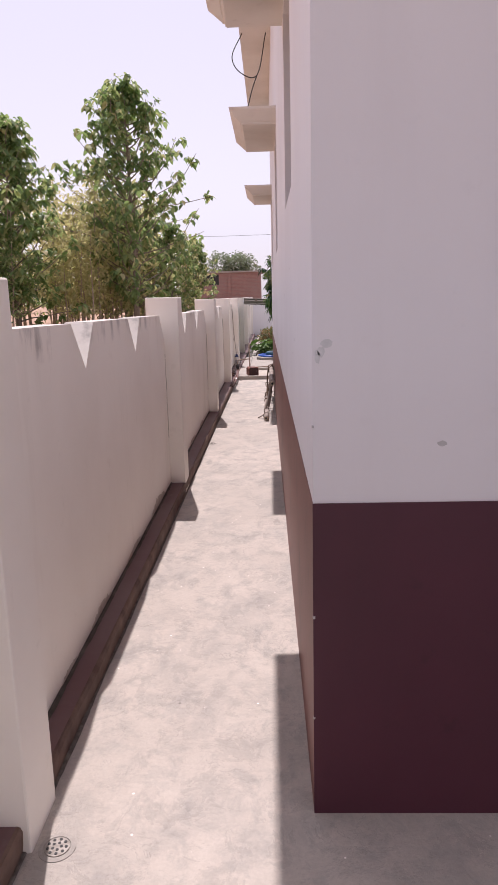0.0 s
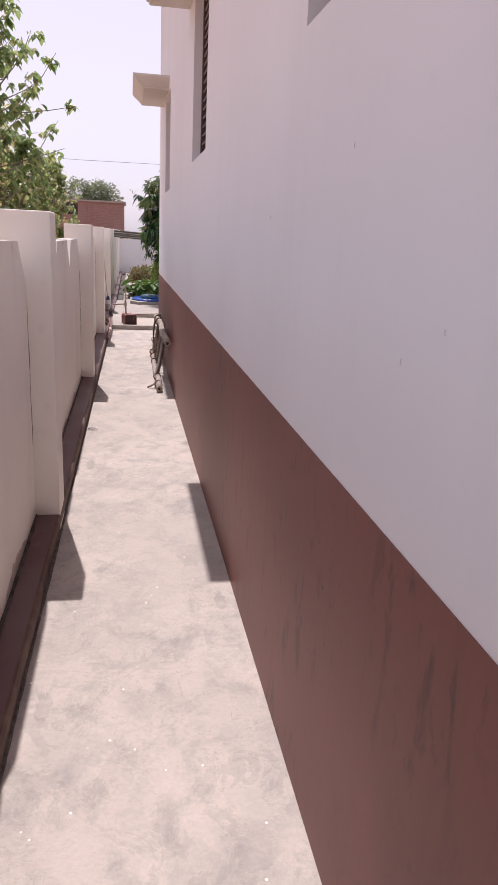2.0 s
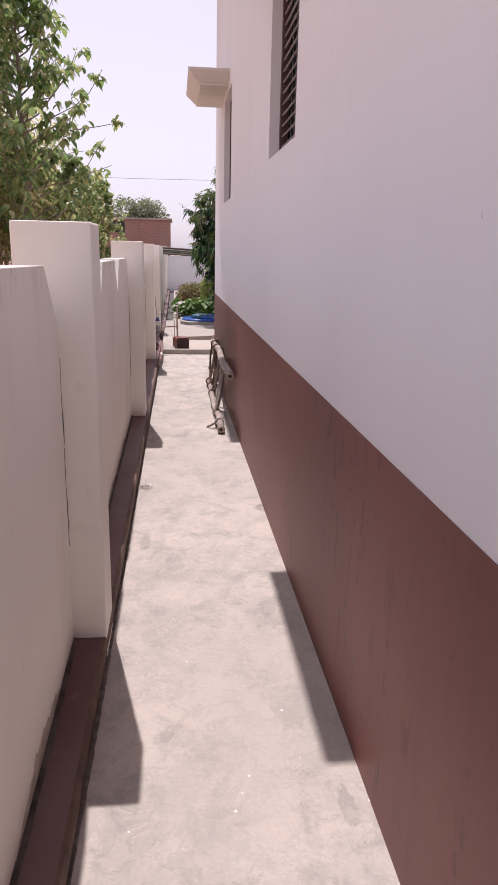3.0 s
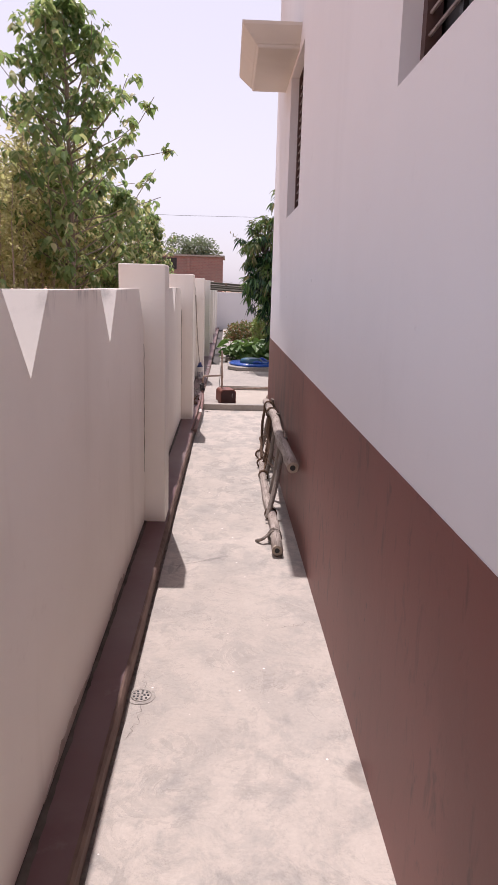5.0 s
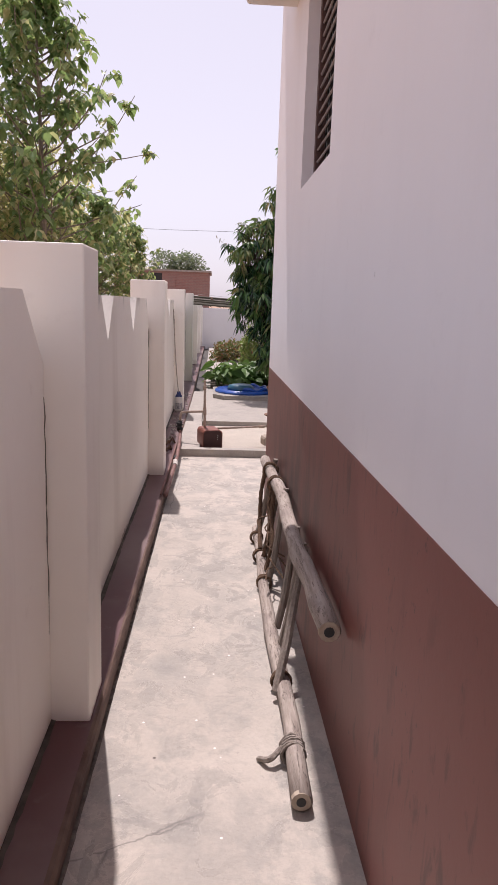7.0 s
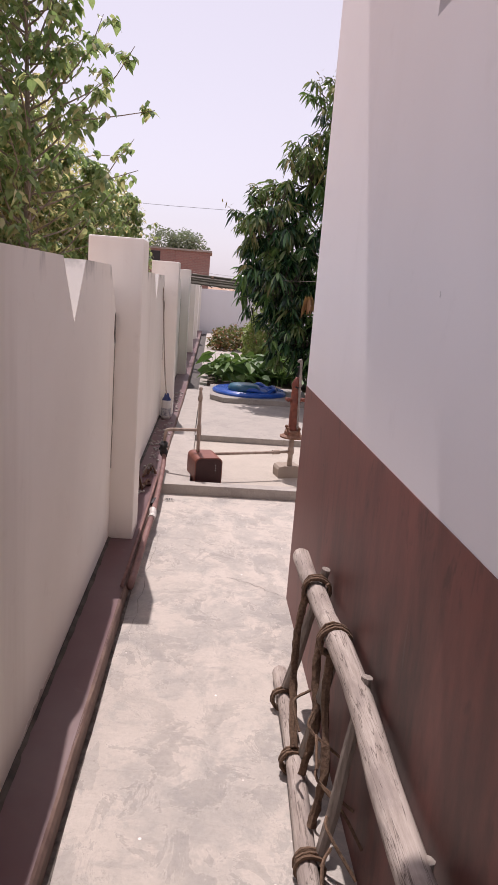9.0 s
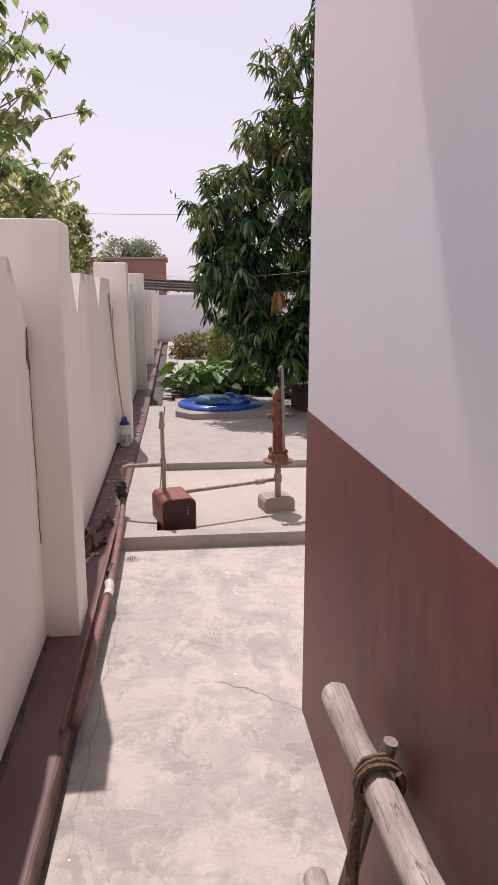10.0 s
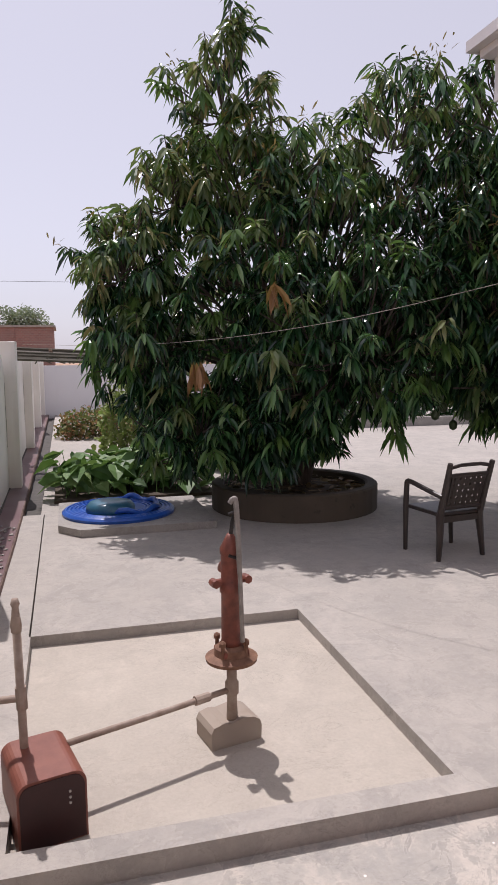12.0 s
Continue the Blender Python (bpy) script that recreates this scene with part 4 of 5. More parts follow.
    b = np.repeat(pick[:, :3] + pick[:, 3:] * 0.05, 9, 0) + rng.normal(size=(len(pick) * 9, 3)) * 0.03
    a = rng.normal(size=b.shape) * 0.7 + np.array((0, 0, 0.6))
    tagged(leaves("flower_head", b, a, rng.uniform(0.04, 0.10, len(b)), 0.014, 0.1, M_DRYHEAD, tree, 0.3, rng, "dry brownish flower heads"), kind="stuff")
    # young copper-coloured flushes
    for c in ((-0.55, -1.25, 1.55), (1.15, -1.35, 1.75), (1.35, -1.4, 1.5), (-1.0, -0.95, 1.05)):
        n = 12
        b = np.array(c) + rng.normal(size=(n, 3)) * 0.02
        a = rng.normal(size=(n, 3)) * 0.3 + np.array((0, 0, -1.0))
        leaves("flush", b, a, rng.uniform(0.14, 0.22, n), 0.04, 0.1, M_FLUSH, tree, 0.3, rng, "copper-coloured young leaves")
    # hanging fruit
    for c in ((0.75, -1.0, 0.62), (0.9, -0.85, 0.66), (1.02, -0.8, 0.52), (1.08, -0.9, 0.6), (1.9, -1.1, 0.55), (2.05, -1.0, 0.6), (-1.62, 0.1, 1.55), (-1.66, 0.2, 1.42)):
        x, y, z = c
        bm = lathe([(0.006, 0.0), (0.026, 0.012), (0.033, 0.04), (0.026, 0.068), (0.006, 0.08)], 10, c)
        tube([(x, y, z + 0.075), (x + 0.01, y, z + 0.32)], 0.002, 4, bm)
        part("fruit", bm, M_FRUIT, tree, "small green mango on a thin stalk", True)
    return tree


M_DRYHEAD = leaf_mat("dry_flower_heads", [(0.0, (0.16, 0.11, 0.04)), (1.0, (0.34, 0.24, 0.09))], 0.7, 0.2)
M_FLUSH = leaf_mat("copper_leaves", [(0.0, (0.20, 0.085, 0.03)), (1.0, (0.30, 0.15, 0.06))], 0.5)
M_FRUIT = simple("green_mango_skin", (0.04, 0.065, 0.025), (0.06, 0.09, 0.035), 20, 0.4)
mango()


M_BEDSOIL = simple("damp_bed_soil", (0.05, 0.038, 0.028), (0.10, 0.075, 0.055), 20, 0.95)


# fallen leaves in the planter
def litter():
    rng = np.random.default_rng(21)
    n = 260
    a, r = rng.uniform(0, 2 * math.pi, n), 0.57 * np.sqrt(rng.random(n))
    base = np.stack((TREE.x + r * np.cos(a), TREE.y + r * np.sin(a), TREE.z + 0.155 + 0.035 * (1 - r / 0.57) + rng.uniform(0, 0.02, n)), 1)
    along = np.stack((rng.normal(size=n), rng.normal(size=n), np.zeros(n)), 1)
    size = rng.uniform(0.07, 0.15, n)
    return leaves("fallen_leaves", base, along, size, size * 0.28, 0.02, M_LITTER, None, 0.2, rng, "dry brown fallen mango leaves in the planter", "stuff")


M_LITTER = leaf_mat("dry_fallen_leaves", [(0.0, (0.10, 0.06, 0.035)), (0.6, (0.22, 0.14, 0.08)), (1.0, (0.36, 0.26, 0.15))], 0.7, 0.1)
litter()


# ---- planting beyond the tank cover ----
def broad_plants():
    rng = np.random.default_rng(8)
    bed = empty("broadleaf_plants", (0.3, 17.9, COURT_Z), label="patch of broad-leaved green plants in a bed", category="plant")
    part("soil", block(-0.68, 0.75, -0.5, 0.75, 0.0, 0.03), M_BEDSOIL, bed, "dark planted soil")
    base, along, size = [], [], []
    bm = bmesh.new()
    for _ in range(150):
        x, y = rng.uniform(-0.62, 0.7), rng.uniform(-0.45, 0.7)
        h = rng.uniform(0.08, 0.36)
        a = rng.uniform(0, 2 * math.pi)
        tip = np.array((x + 0.08 * math.cos(a), y + 0.08 * math.sin(a), h))
        tube([(x, y, 0), tuple(tip)], [0.006, 0.004], 4, bm, caps=False)
        for k in range(3):
            b = a + rng.normal() * 1.3
            base.append(tip)
            along.append((math.cos(b), math.sin(b), rng.uniform(-0.25, 0.35)))
            size.append(rng.uniform(0.13, 0.26))
    tagged(part("stem", bm, M_TARO, bed), kind="stuff")
    size = np.array(size)
    leaves("foliage", np.array(base), np.array(along), size, size * 0.62, 0.4, M_TARO, bed, 0.3, rng)


def hedge(name, at, size, n, material, label, leaf=0.07):
    rng = np.random.default_rng(len(label))
    h = empty(name, at, label=label, category="shrub")
    bm = bmesh.new()
    base, along = [], []
    for _ in range(n):
        p = rng.uniform(-1, 1, 3)
        p[2] = abs(p[2])
        if p[0] ** 2 + p[1] ** 2 + (p[2] * 0.9) ** 2 > 1.15:
            p *= 0.8
        c = p * np.array(size)
        if rng.random() < 0.15:
            tube([(c[0] * 0.5, c[1] * 0.5, 0), tuple(c)], [0.006, 0.003], 4, bm, caps=False)
        for _ in range(5):
            base.append(c + rng.normal(size=3) * 0.03)
            along.append(rng.normal(size=3) + np.array((0, 0, 0.5)))
    tagged(part("stem", bm, M_BARK, h), kind="stuff")
    s = leaf * rng.uniform(0.7, 1.3, len(base))
    leaves("foliage", np.array(base), np.array(along), s, s * 0.5, 0.2, material, h, 0.3, rng)


M_YELLOW = leaf_mat("yellow_green_leaves", [(0.0, (0.17, 0.24, 0.06)), (1.0, (0.36, 0.40, 0.14))], 0.5, 0.4)
broad_plants()
hedge("low_shrub", (0.27, 22.8, COURT_Z), (0.68, 0.5, 0.46), 620, M_SHRUB, "low rounded shrub with reddish tips")
hedge("tall_shrub", (0.62, 20.6, COURT_Z), (0.45, 0.45, 1.15), 260, M_YELLOW, "loose yellow-green shrub with thin branches", 0.11)
hedge("garden_shrub", (1.35, 19.4, COURT_Z), (0.8, 0.7, 0.75), 420, M_MANGO, "dark green shrub behind the mango tree", 0.13)
hedge("garden_hedge", (6.2, 23.6, COURT_Z), (3.6, 0.6, 1.0), 900, M_MANGO, "dark garden hedge across the courtyard", 0.16)
kb = part("garden_kerb", block(2.4, 11, 22.7, 22.85, COURT_Z - 0.05, COURT_Z + 0.16, bevel=0.01), M_CEMENT)
tagged(kb, "low grey cement kerb of the garden bed", "kerb", kind="structure")

# ---- tank cover with the blue lid ----
cover = empty("tank_cover", (0.17, 16.62, COURT_Z), label="square cement tank cover slab", category="slab")
part("slab", extrude_poly([(-0.51, 0.55), (-0.51, -0.28), (-0.36, -0.47), (0.62, -0.47), (0.62, 0.55)], "z", -0.05, 0.055), M_CEMENT, cover)
prof = [(0.43, 0.0), (0.435, 0.02)]
for k in range(7):
    r = 0.42 - 0.03 * k
    prof += [(r, 0.034), (r - 0.01, 0.040), (r - 0.02, 0.040), (r - 0.026, 0.030)]
prof += [(0.20, 0.04), (0.02, 0.045)]
lid = part("lid", lathe(prof, 48), M_BLUE, cover, "round blue ribbed plastic lid")
lid.location = (-0.05, 0.06, 0.055)
part("dome", lathe([(0.19, 0.03), (0.185, 0.075), (0.16, 0.105), (0.10, 0.118), (0.02, 0.12)], 32, (-0.07, -0.1, 0)), M_TEAL, lid, "darker teal dome", True)
bm = tube([(0.05 + 0.33 * math.cos(a) * (1 - 0.02 * i), 0.03 + 0.31 * math.sin(a), 0.05 + 0.02 * math.sin(i)) for i, a in enumerate(np.linspace(-1.9, 1.5, 24))], 0.022, 8)
part("hose", bm, M_BLUE, lid, "crumpled blue hose", True)

# ---- hand pump ----
M_DULL = simple("dull_grey_steel", (0.22, 0.20, 0.18), (0.36, 0.33, 0.30), 25, 0.6, 0.3)
M_OXIDE = simple("rusty_cast_iron", (0.13, 0.06, 0.035), (0.26, 0.14, 0.085), 30, 0.75)
PB = (0.245, 13.40, 0.015)
pump = empty("hand_pump", PB, 12, label="red painted iron hand pump on a cement block", category="pump")
prof = [(-0.088, 0), (0.095, 0), (0.097, 0.048), (0.09, 0.070), (0.066, 0.084), (0.03, 0.088), (-0.02, 0.080), (-0.048, 0.085), (-0.08, 0.077), (-0.09, 0.058)]
part("base_block", extrude_poly(prof, "y", -0.03, 0.10), M_STAINED, pump, "stained cement footing block")
part("riser_pipe", lathe([(0.019, 0.08), (0.017, 0.165), (0.023, 0.172), (0.023, 0.21), (0.017, 0.22), (0.017, 0.31)], 16), M_PIPE, pump, smooth=True)
part("flange", lathe([(0.03, 0.285), (0.086, 0.290), (0.088, 0.301), (0.06, 0.312), (0.056, 0.335), (0.04, 0.345)], 28), M_OXIDE, pump, "rusty cast flange")
part("barrel", lathe([(0.038, 0.345), (0.033, 0.36), (0.032, 0.52), (0.037, 0.525), (0.037, 0.55), (0.032, 0.555), (0.032, 0.65), (0.035, 0.655), (0.035, 0.672), (0.018, 0.705), (0.010, 0.72)], 20), M_RUST, pump, "chipped red iron barrel", True)
foot = block(-0.046, 0.046, -0.046, 0.046, 0.312, 0.334, bevel=0.006)
part("foot", foot, M_RUST, pump, "square bolted foot of the barrel")
for a in range(4):
    x, y = 0.056 * math.cos(a * 1.571 + 0.6), 0.056 * math.sin(a * 1.571 + 0.6)
    part("bolt", lathe([(0.007, 0.30), (0.007, 0.352), (0.012, 0.353), (0.012, 0.365), (0.004, 0.372)], 6, (x, y, 0)), M_OXIDE, pump)
for s in (-1, 1):
    bm = tube([(s * 0.035, 0, 0.56), (s * 0.066, 0, 0.56)], 0.013, 10)
    tube([(s * 0.058, -0.018, 0.56), (s * 0.058, 0.018, 0.56)], 0.014, 8, bm)
    part("pivot_lug", bm, M_RUST, pump)
part("rod", tube([(0.0, 0.0, 0.70), (0.004, -0.01, 0.76), (0.012, -0.02, 0.80)], 0.007, 8), M_IRON, pump)
part("handle", tube(bezier([(-0.012, -0.025, 0.825), (-0.003, -0.03, 0.838), (0.006, -0.036, 0.818), (0.008, -0.052, 0.62), (0.012, -0.062, 0.37)], 8), [0.009] * 25 + [0.0075] * 8, 8), M_DULL, pump, "bare steel handle hanging down", True)
part("hinge_pin", tube([(0.018, -0.035, 0.64), (-0.02, -0.03, 0.655)], 0.006, 6), M_IRON, pump)
part("hinge_pin", tube([(0.02, -0.03, 0.80), (-0.015, -0.02, 0.79)], 0.005, 6), M_IRON, pump)
part("spout", tube(bezier([(0.0, 0.02, 0.60), (0.005, 0.06, 0.60), (0.01, 0.09, 0.575)], 5), 0.016, 10), M_RUST, pump, smooth=True)

# ---- motor cover, pipes ----
mb = empty("motor_cover", (-0.355, 13.12, 0.015), 14, label="maroon sheet-metal motor cover box", category="box")


def shell():
    """A rounded hood, open at the back, bent out of sheet."""
    w, h, r, t = 0.092, 0.195, 0.035, 0.004
    out = [(-w, 0.0), (w, 0.0)]
    out += [(w - r + r * math.cos(a), h - r + r * math.sin(a)) for a in np.linspace(0, math.pi / 2, 7)]
    out += [(-w + r - r * math.sin(a), h - r + r * math.cos(a)) for a in np.linspace(0, math.pi / 2, 7)]
    return out


part("hood", extrude_poly(shell(), "y", -0.095, 0.14), M_BOX, mb)
k = 0.93
part("front_plate", extrude_poly([(x * k, z * k + 0.006) for x, z in shell()], "y", -0.099, -0.093), M_FRONT, mb, "maroon front plate with its shade painted in")
for z in (0.145, 0.128, 0.112):
    bm = tube([(0.045, -0.103, z), (0.045, -0.098, z)], 0.0035, 8)
    part("screw", bm, M_STEEL, mb, "small bright screw head")

pipes = empty("water_pipe", (0, 0, 0.015), label="galvanised pump delivery pipe with an upright stub", category="pipe")
part("upright", tube([(-0.405, 13.20, 0.0), (-0.41, 13.2, 0.2), (-0.415, 13.19, 0.59)], 0.012, 12), M_PIPE, pipes, smooth=True)
part("nozzle", lathe([(0.014, 0.54), (0.016, 0.56), (0.012, 0.585), (0.009, 0.61), (0.013, 0.62), (0.009, 0.635)], 12, (-0.415, 13.19, 0)), M_PIPE, pipes, smooth=True)
part("coupling", tube([(-0.41, 13.2, 0.31), (-0.412, 13.2, 0.375)], 0.016, 12), M_PIPE, pipes)
part("branch", tube(bezier([(-0.41, 13.2, 0.342), (-0.52, 13.22, 0.333), (-0.61, 13.25, 0.322), (-0.635, 13.255, 0.30), (-0.64, 13.25, 0.22)], 6), 0.011, 10), M_PIPE, pipes, smooth=True)
part("suction_pipe", tube([(-0.29, 13.21, 0.182), (0.0, 13.31, 0.184), (0.235, 13.395, 0.186)], 0.010, 10), M_PIPE, pipes, smooth=True)
part("union", tube([(0.11, 13.35, 0.185), (0.16, 13.368, 0.1855)], 0.016, 10), M_PIPE, pipes)
part("rag", tube(bezier([(-0.64, 13.25, 0.24), (-0.645, 13.24, 0.19), (-0.63, 13.23, 0.13)], 4), [0.02, 0.028, 0.03, 0.03, 0.028, 0.026, 0.024, 0.02, 0.012], 8, wobble=0.5, seed=3), M_DARK, pipes, "dark rag tied on the pipe")

M_PVC = simple("rusty_brown_pipe", (0.15, 0.075, 0.066), (0.25, 0.14, 0.12), 14, 0.65)
M_SOCKET = simple("dirty_white_plastic", (0.45, 0.42, 0.38), (0.66, 0.63, 0.59), 30, 0.5)
lp = empty("drain_pipe", label="brown pipes lying along the plinth edge", category="pipe")
part("pipe", tube(bezier([(-0.640, 11.3, 0.075), (-0.632, 11.8, 0.083), (-0.624, 12.4, 0.09), (-0.632, 13.1, 0.12), (-0.64, 13.25, 0.18)], 6), 0.0155, 12), M_PVC, lp, smooth=True)
part("pipe", tube([(-0.668, 11.25, LEDGE + 0.014), (-0.66, 12.0, LEDGE + 0.014), (-0.655, 12.9, LEDGE + 0.016)], 0.007, 8), M_PVC, lp, "thin brown pipe on the ledge", smooth=True)
part("socket", tube(bezier([(-0.624, 12.13, 0.088), (-0.622, 12.20, 0.090), (-0.628, 12.24, 0.10)], 4), 0.019, 12), M_SOCKET, lp, "pale pipe socket")
for y in (12.36,):
    bm = tube([(-0.634, y, 0.085), (-0.630, y + 0.07, 0.088)], 0.018, 8, wobble=0.5, seed=2)
    part("joint_rag", bm, M_DARK, lp, "dark binding round the joint")

# ---- ladder lying on its side ----
M_PALEWOOD = simple("pale_cut_wood", (0.36, 0.29, 0.22), (0.52, 0.44, 0.35), 30, 0.9)
ladder = empty("wooden_ladder", label="weathered wooden pole ladder lying on edge against the wall", category="ladder")


def pole(a, b, r, seed, n=14):
    rnd = random.Random(seed)
    a, b = Vector(a), Vector(b)
    f1, f2 = rnd.uniform(2, 4), rnd.uniform(0, 6)
    pts = [a.lerp(b, k / n) + Vector((math.sin(f1 * k / n * 3 + f2) * 0.007 + rnd.uniform(-1, 1) * 0.003, 0, math.sin(f1 * k / n * 4) * 0.009 + rnd.uniform(-1, 1) * 0.003)) for k in range(n + 1)]
    return pts, tube(pts, [r * (1.06 - 0.16 * k / n + 0.07 * rnd.uniform(-1, 1)) for k in range(n + 1)], 12, wobble=0.07, seed=seed)


LOW_A, LOW_B = Vector((-0.077, 8.44, 0.036)), Vector((-0.07, 10.77, 0.036))
UP_A, UP_B = Vector((0.005, 8.62, 0.44)), Vector((-0.015, 10.80, 0.455))
_, bm = pole(LOW_A, LOW_B, 0.027, 4)
part("rail", bm, M_WOOD, ladder, smooth=True)
_, bm = pole(UP_A, UP_B, 0.032, 9)
part("rail", bm, M_WOOD, ladder, smooth=True)
for p, r in ((LOW_A, 0.027), (UP_A, 0.031)):
    part("pole_end", tube([p - Vector((0, 0.004, 0)), p + Vector((0, 0.012, 0))], r, 12), M_PALEWOOD, ladder, "pale cut pole end")
    part("hollow", tube([p - Vector((0, 0.0065, 0)), p + Vector((0, 0.004, 0))], r * 0.5, 10), M_DARK, ladder, "dark hollow pole end")


def rung(y0, y1, seed, over=0.03, slip=0.0, r=0.017):
    lo = LOW_A.lerp(LOW_B, (y0 - LOW_A.y) / (LOW_B.y - LOW_A.y)) + Vector((0.02 + slip, 0, -0.01))
    hi = UP_A.lerp(UP_B, (y1 - UP_A.y) / (UP_B.y - UP_A.y)) + Vector((0.02, 0, 0.0))
    d = (hi - lo).normalized()
    pts = [lo + d * 0.01, lo.lerp(hi, 0.33) + Vector((0.006, 0.004, 0)), lo.lerp(hi, 0.66), hi + d * over]
    return tube(pts, [r, r * 1.08, r, r * 0.92], 8, wobble=0.12, seed=seed)


for i, (a, b, s) in enumerate(((8.98, 9.28, -0.045), (9.30, 9.33, 0), (9.46, 9.52, 0), (9.95, 9.98, 0), (10.30, 10.24, 0), (10.62, 10.56, -0.02))):
    part("rung", rung(a, b, 20 + i, (0.01, 0.01, 0.01, 0.045, 0.01, 0.055)[i], s, 0.015), M_GREYWOOD, ladder)


def lashing(c, axis, r, turns, seed, thick=0.006, gap=0.011):
    """Turns of rope round a pole."""
    axis = axis.normalized()
    s = axis.orthogonal().normalized()
    u = axis.cross(s)
    rnd = random.Random(seed)
    pts = []
    for k in range(turns * 14 + 1):
        a = 2 * math.pi * k / 14
        rr = r + 0.005 * rnd.random()
        pts.append(c + axis * (gap * k / 14 - gap * turns / 2) + (s * math.cos(a) + u * math.sin(a)) * rr)
    return tube(pts, thick, 6, wobble=0.3, seed=seed)


AX = Vector((0, 1, 0.02))
for i, (y, rail, turns) in enumerate(((10.52, "u", 3), (10.22, "u", 3), (9.94, "l", 3), (10.30, "l", 3), (10.60, "l", 2), (8.66, "l", 5), (9.05, "l", 2))):
    A, B = (UP_A, UP_B) if rail == "u" else (LOW_A, LOW_B)
    c = A.lerp(B, (y - A.y) / (B.y - A.y))
    part("rope", lashing(c, AX, 0.037 if rail == "u" else 0.031, turns, 30 + i), M_ROPE if i != 5 else M_GREYWOOD, ladder, "twisted rope lashing")
c0 = UP_A.lerp(UP_B, 0.87)
part("rope", tube(bezier([c0 + Vector((-0.03, 0.0, -0.01)), c0 + Vector((-0.05, -0.03, -0.12)), c0 + Vector((-0.055, -0.08, -0.26)), LOW_A.lerp(LOW_B, 0.80) + Vector((0.0, 0, 0.04))], 8), 0.011, 8, wobble=0.35, seed=6), M_ROPE, ladder, "thick rope tied between the rails")
for i, (f, g) in enumerate(((0.68, 0.73), (0.76, 0.79))):
    lo, hi = LOW_A.lerp(LOW_B, f) + Vector((0.012, 0, 0.03)), UP_A.lerp(UP_B, g) + Vector((-0.005, 0, -0.03))
    part("bark_strip", tube(bezier([lo, lo.lerp(hi, 0.35) + Vector((0.012, -0.02, 0)), lo.lerp(hi, 0.7) + Vector((0.0, 0.015, 0)), hi], 6), 0.011, 7, wobble=0.6, seed=500 + i), M_ROPE, ladder, "dark twisted bark strip between the rails")
for i in range(7):
    rnd = random.Random(60 + i)
    c = (LOW_A.lerp(LOW_B, 0.62 + 0.03 * i) + Vector((0.03, 0, 0.1 + 0.02 * i)))
    part("rope_end", tube(bezier([c, c + Vector((rnd.uniform(-0.06, 0.05), -0.05, rnd.uniform(-0.04, 0.04))), c + Vector((rnd.uniform(-0.08, 0.08), -0.12, rnd.uniform(-0.08, 0.0)))], 4), 0.004, 5), M_ROPE, ladder, "frayed loose rope end")
cr = LOW_A + Vector((0, 0.22, 0))
part("rope_end", tube(bezier([cr + Vector((-0.03, 0, 0.01)), cr + Vector((-0.07, -0.03, -0.01)), cr + Vector((-0.10, 0.0, -0.03))], 4), 0.009, 6, wobble=0.4), M_GREYWOOD, ladder, "grey frayed cloth end")

# ---- plastic chair ----
chair = empty("plastic_chair", (2.05, 15.12, COURT_Z), 9, label="dark brown plastic armchair with a perforated back", category="chair")
chair.scale = (0.93, 0.95, 0.97)
W, SEAT, BACK = 0.185, 0.30, 0.63


def back_panel():
    """The back with real round holes: a grid of cells, each with an opening."""
    bm = bmesh.new()
    cols, rows, n = 6, 5, 8
    x0, x1, z0, z1, th = -0.135, 0.135, 0.345, 0.545, 0.012
    cw, ch = (x1 - x0) / cols, (z1 - z0) / rows
    for i in range(cols):
        for j in range(rows):
            cx, cz = x0 + (i + 0.5) * cw, z0 + (j + 0.5) * ch
            sq = []
            for k in range(n):
                a = math.pi / 4 * k
                m = max(abs(math.cos(a)), abs(math.sin(a)))
                sq.append((cx + math.cos(a) / m * cw / 2, cz + math.sin(a) / m * ch / 2))
            hole = [(cx + 0.009 * math.cos(math.pi / 4 * k), cz + 0.009 * math.sin(math.pi / 4 * k)) for k in range(n)]
            for y in (-th / 2, th / 2):
                o = [bm.verts.new((x, y, z)) for x, z in sq]
                h = [bm.verts.new((x, y, z)) for x, z in hole]
                for k in range(n):
                    bm.faces.new((o[k], o[(k + 1) % n], h[(k + 1) % n], h[k]))
    for v in bm.verts:
        v.co.y += -0.16 - 0.28 * (v.co.z - SEAT)
    return bm


def back_y(z):
    return -0.16 - 0.28 * (z - SEAT)


part("back_panel", back_panel(), M_CHAIR, chair, "perforated plastic back")
for s in (-1, 1):
    part("back_post", tube([(s * 0.165, back_y(0.26), 0.26), (s * 0.165, back_y(0.45), 0.45), (s * 0.172, back_y(BACK), BACK)], [0.024, 0.022, 0.017], 8), M_CHAIR, chair)
    part("leg", tube([(s * W, -0.175, 0.0), (s * 0.17, -0.165, 0.15), (s * 0.16, -0.15, SEAT)], [0.016, 0.022, 0.03], 8), M_CHAIR, chair)
    part("leg", tube([(s * 0.2, 0.155, 0.0), (s * 0.195, 0.165, SEAT), (s * 0.2, 0.15, 0.455)], [0.015, 0.02, 0.018], 8), M_CHAIR, chair)
    part("armrest", tube(bezier([(s * 0.2, 0.155, 0.452), (s * 0.2, 0.12, 0.468), (s * 0.195, -0.05, 0.44), (s * 0.18, back_y(0.41), 0.41)], 5), 0.017, 8), M_CHAIR, chair)
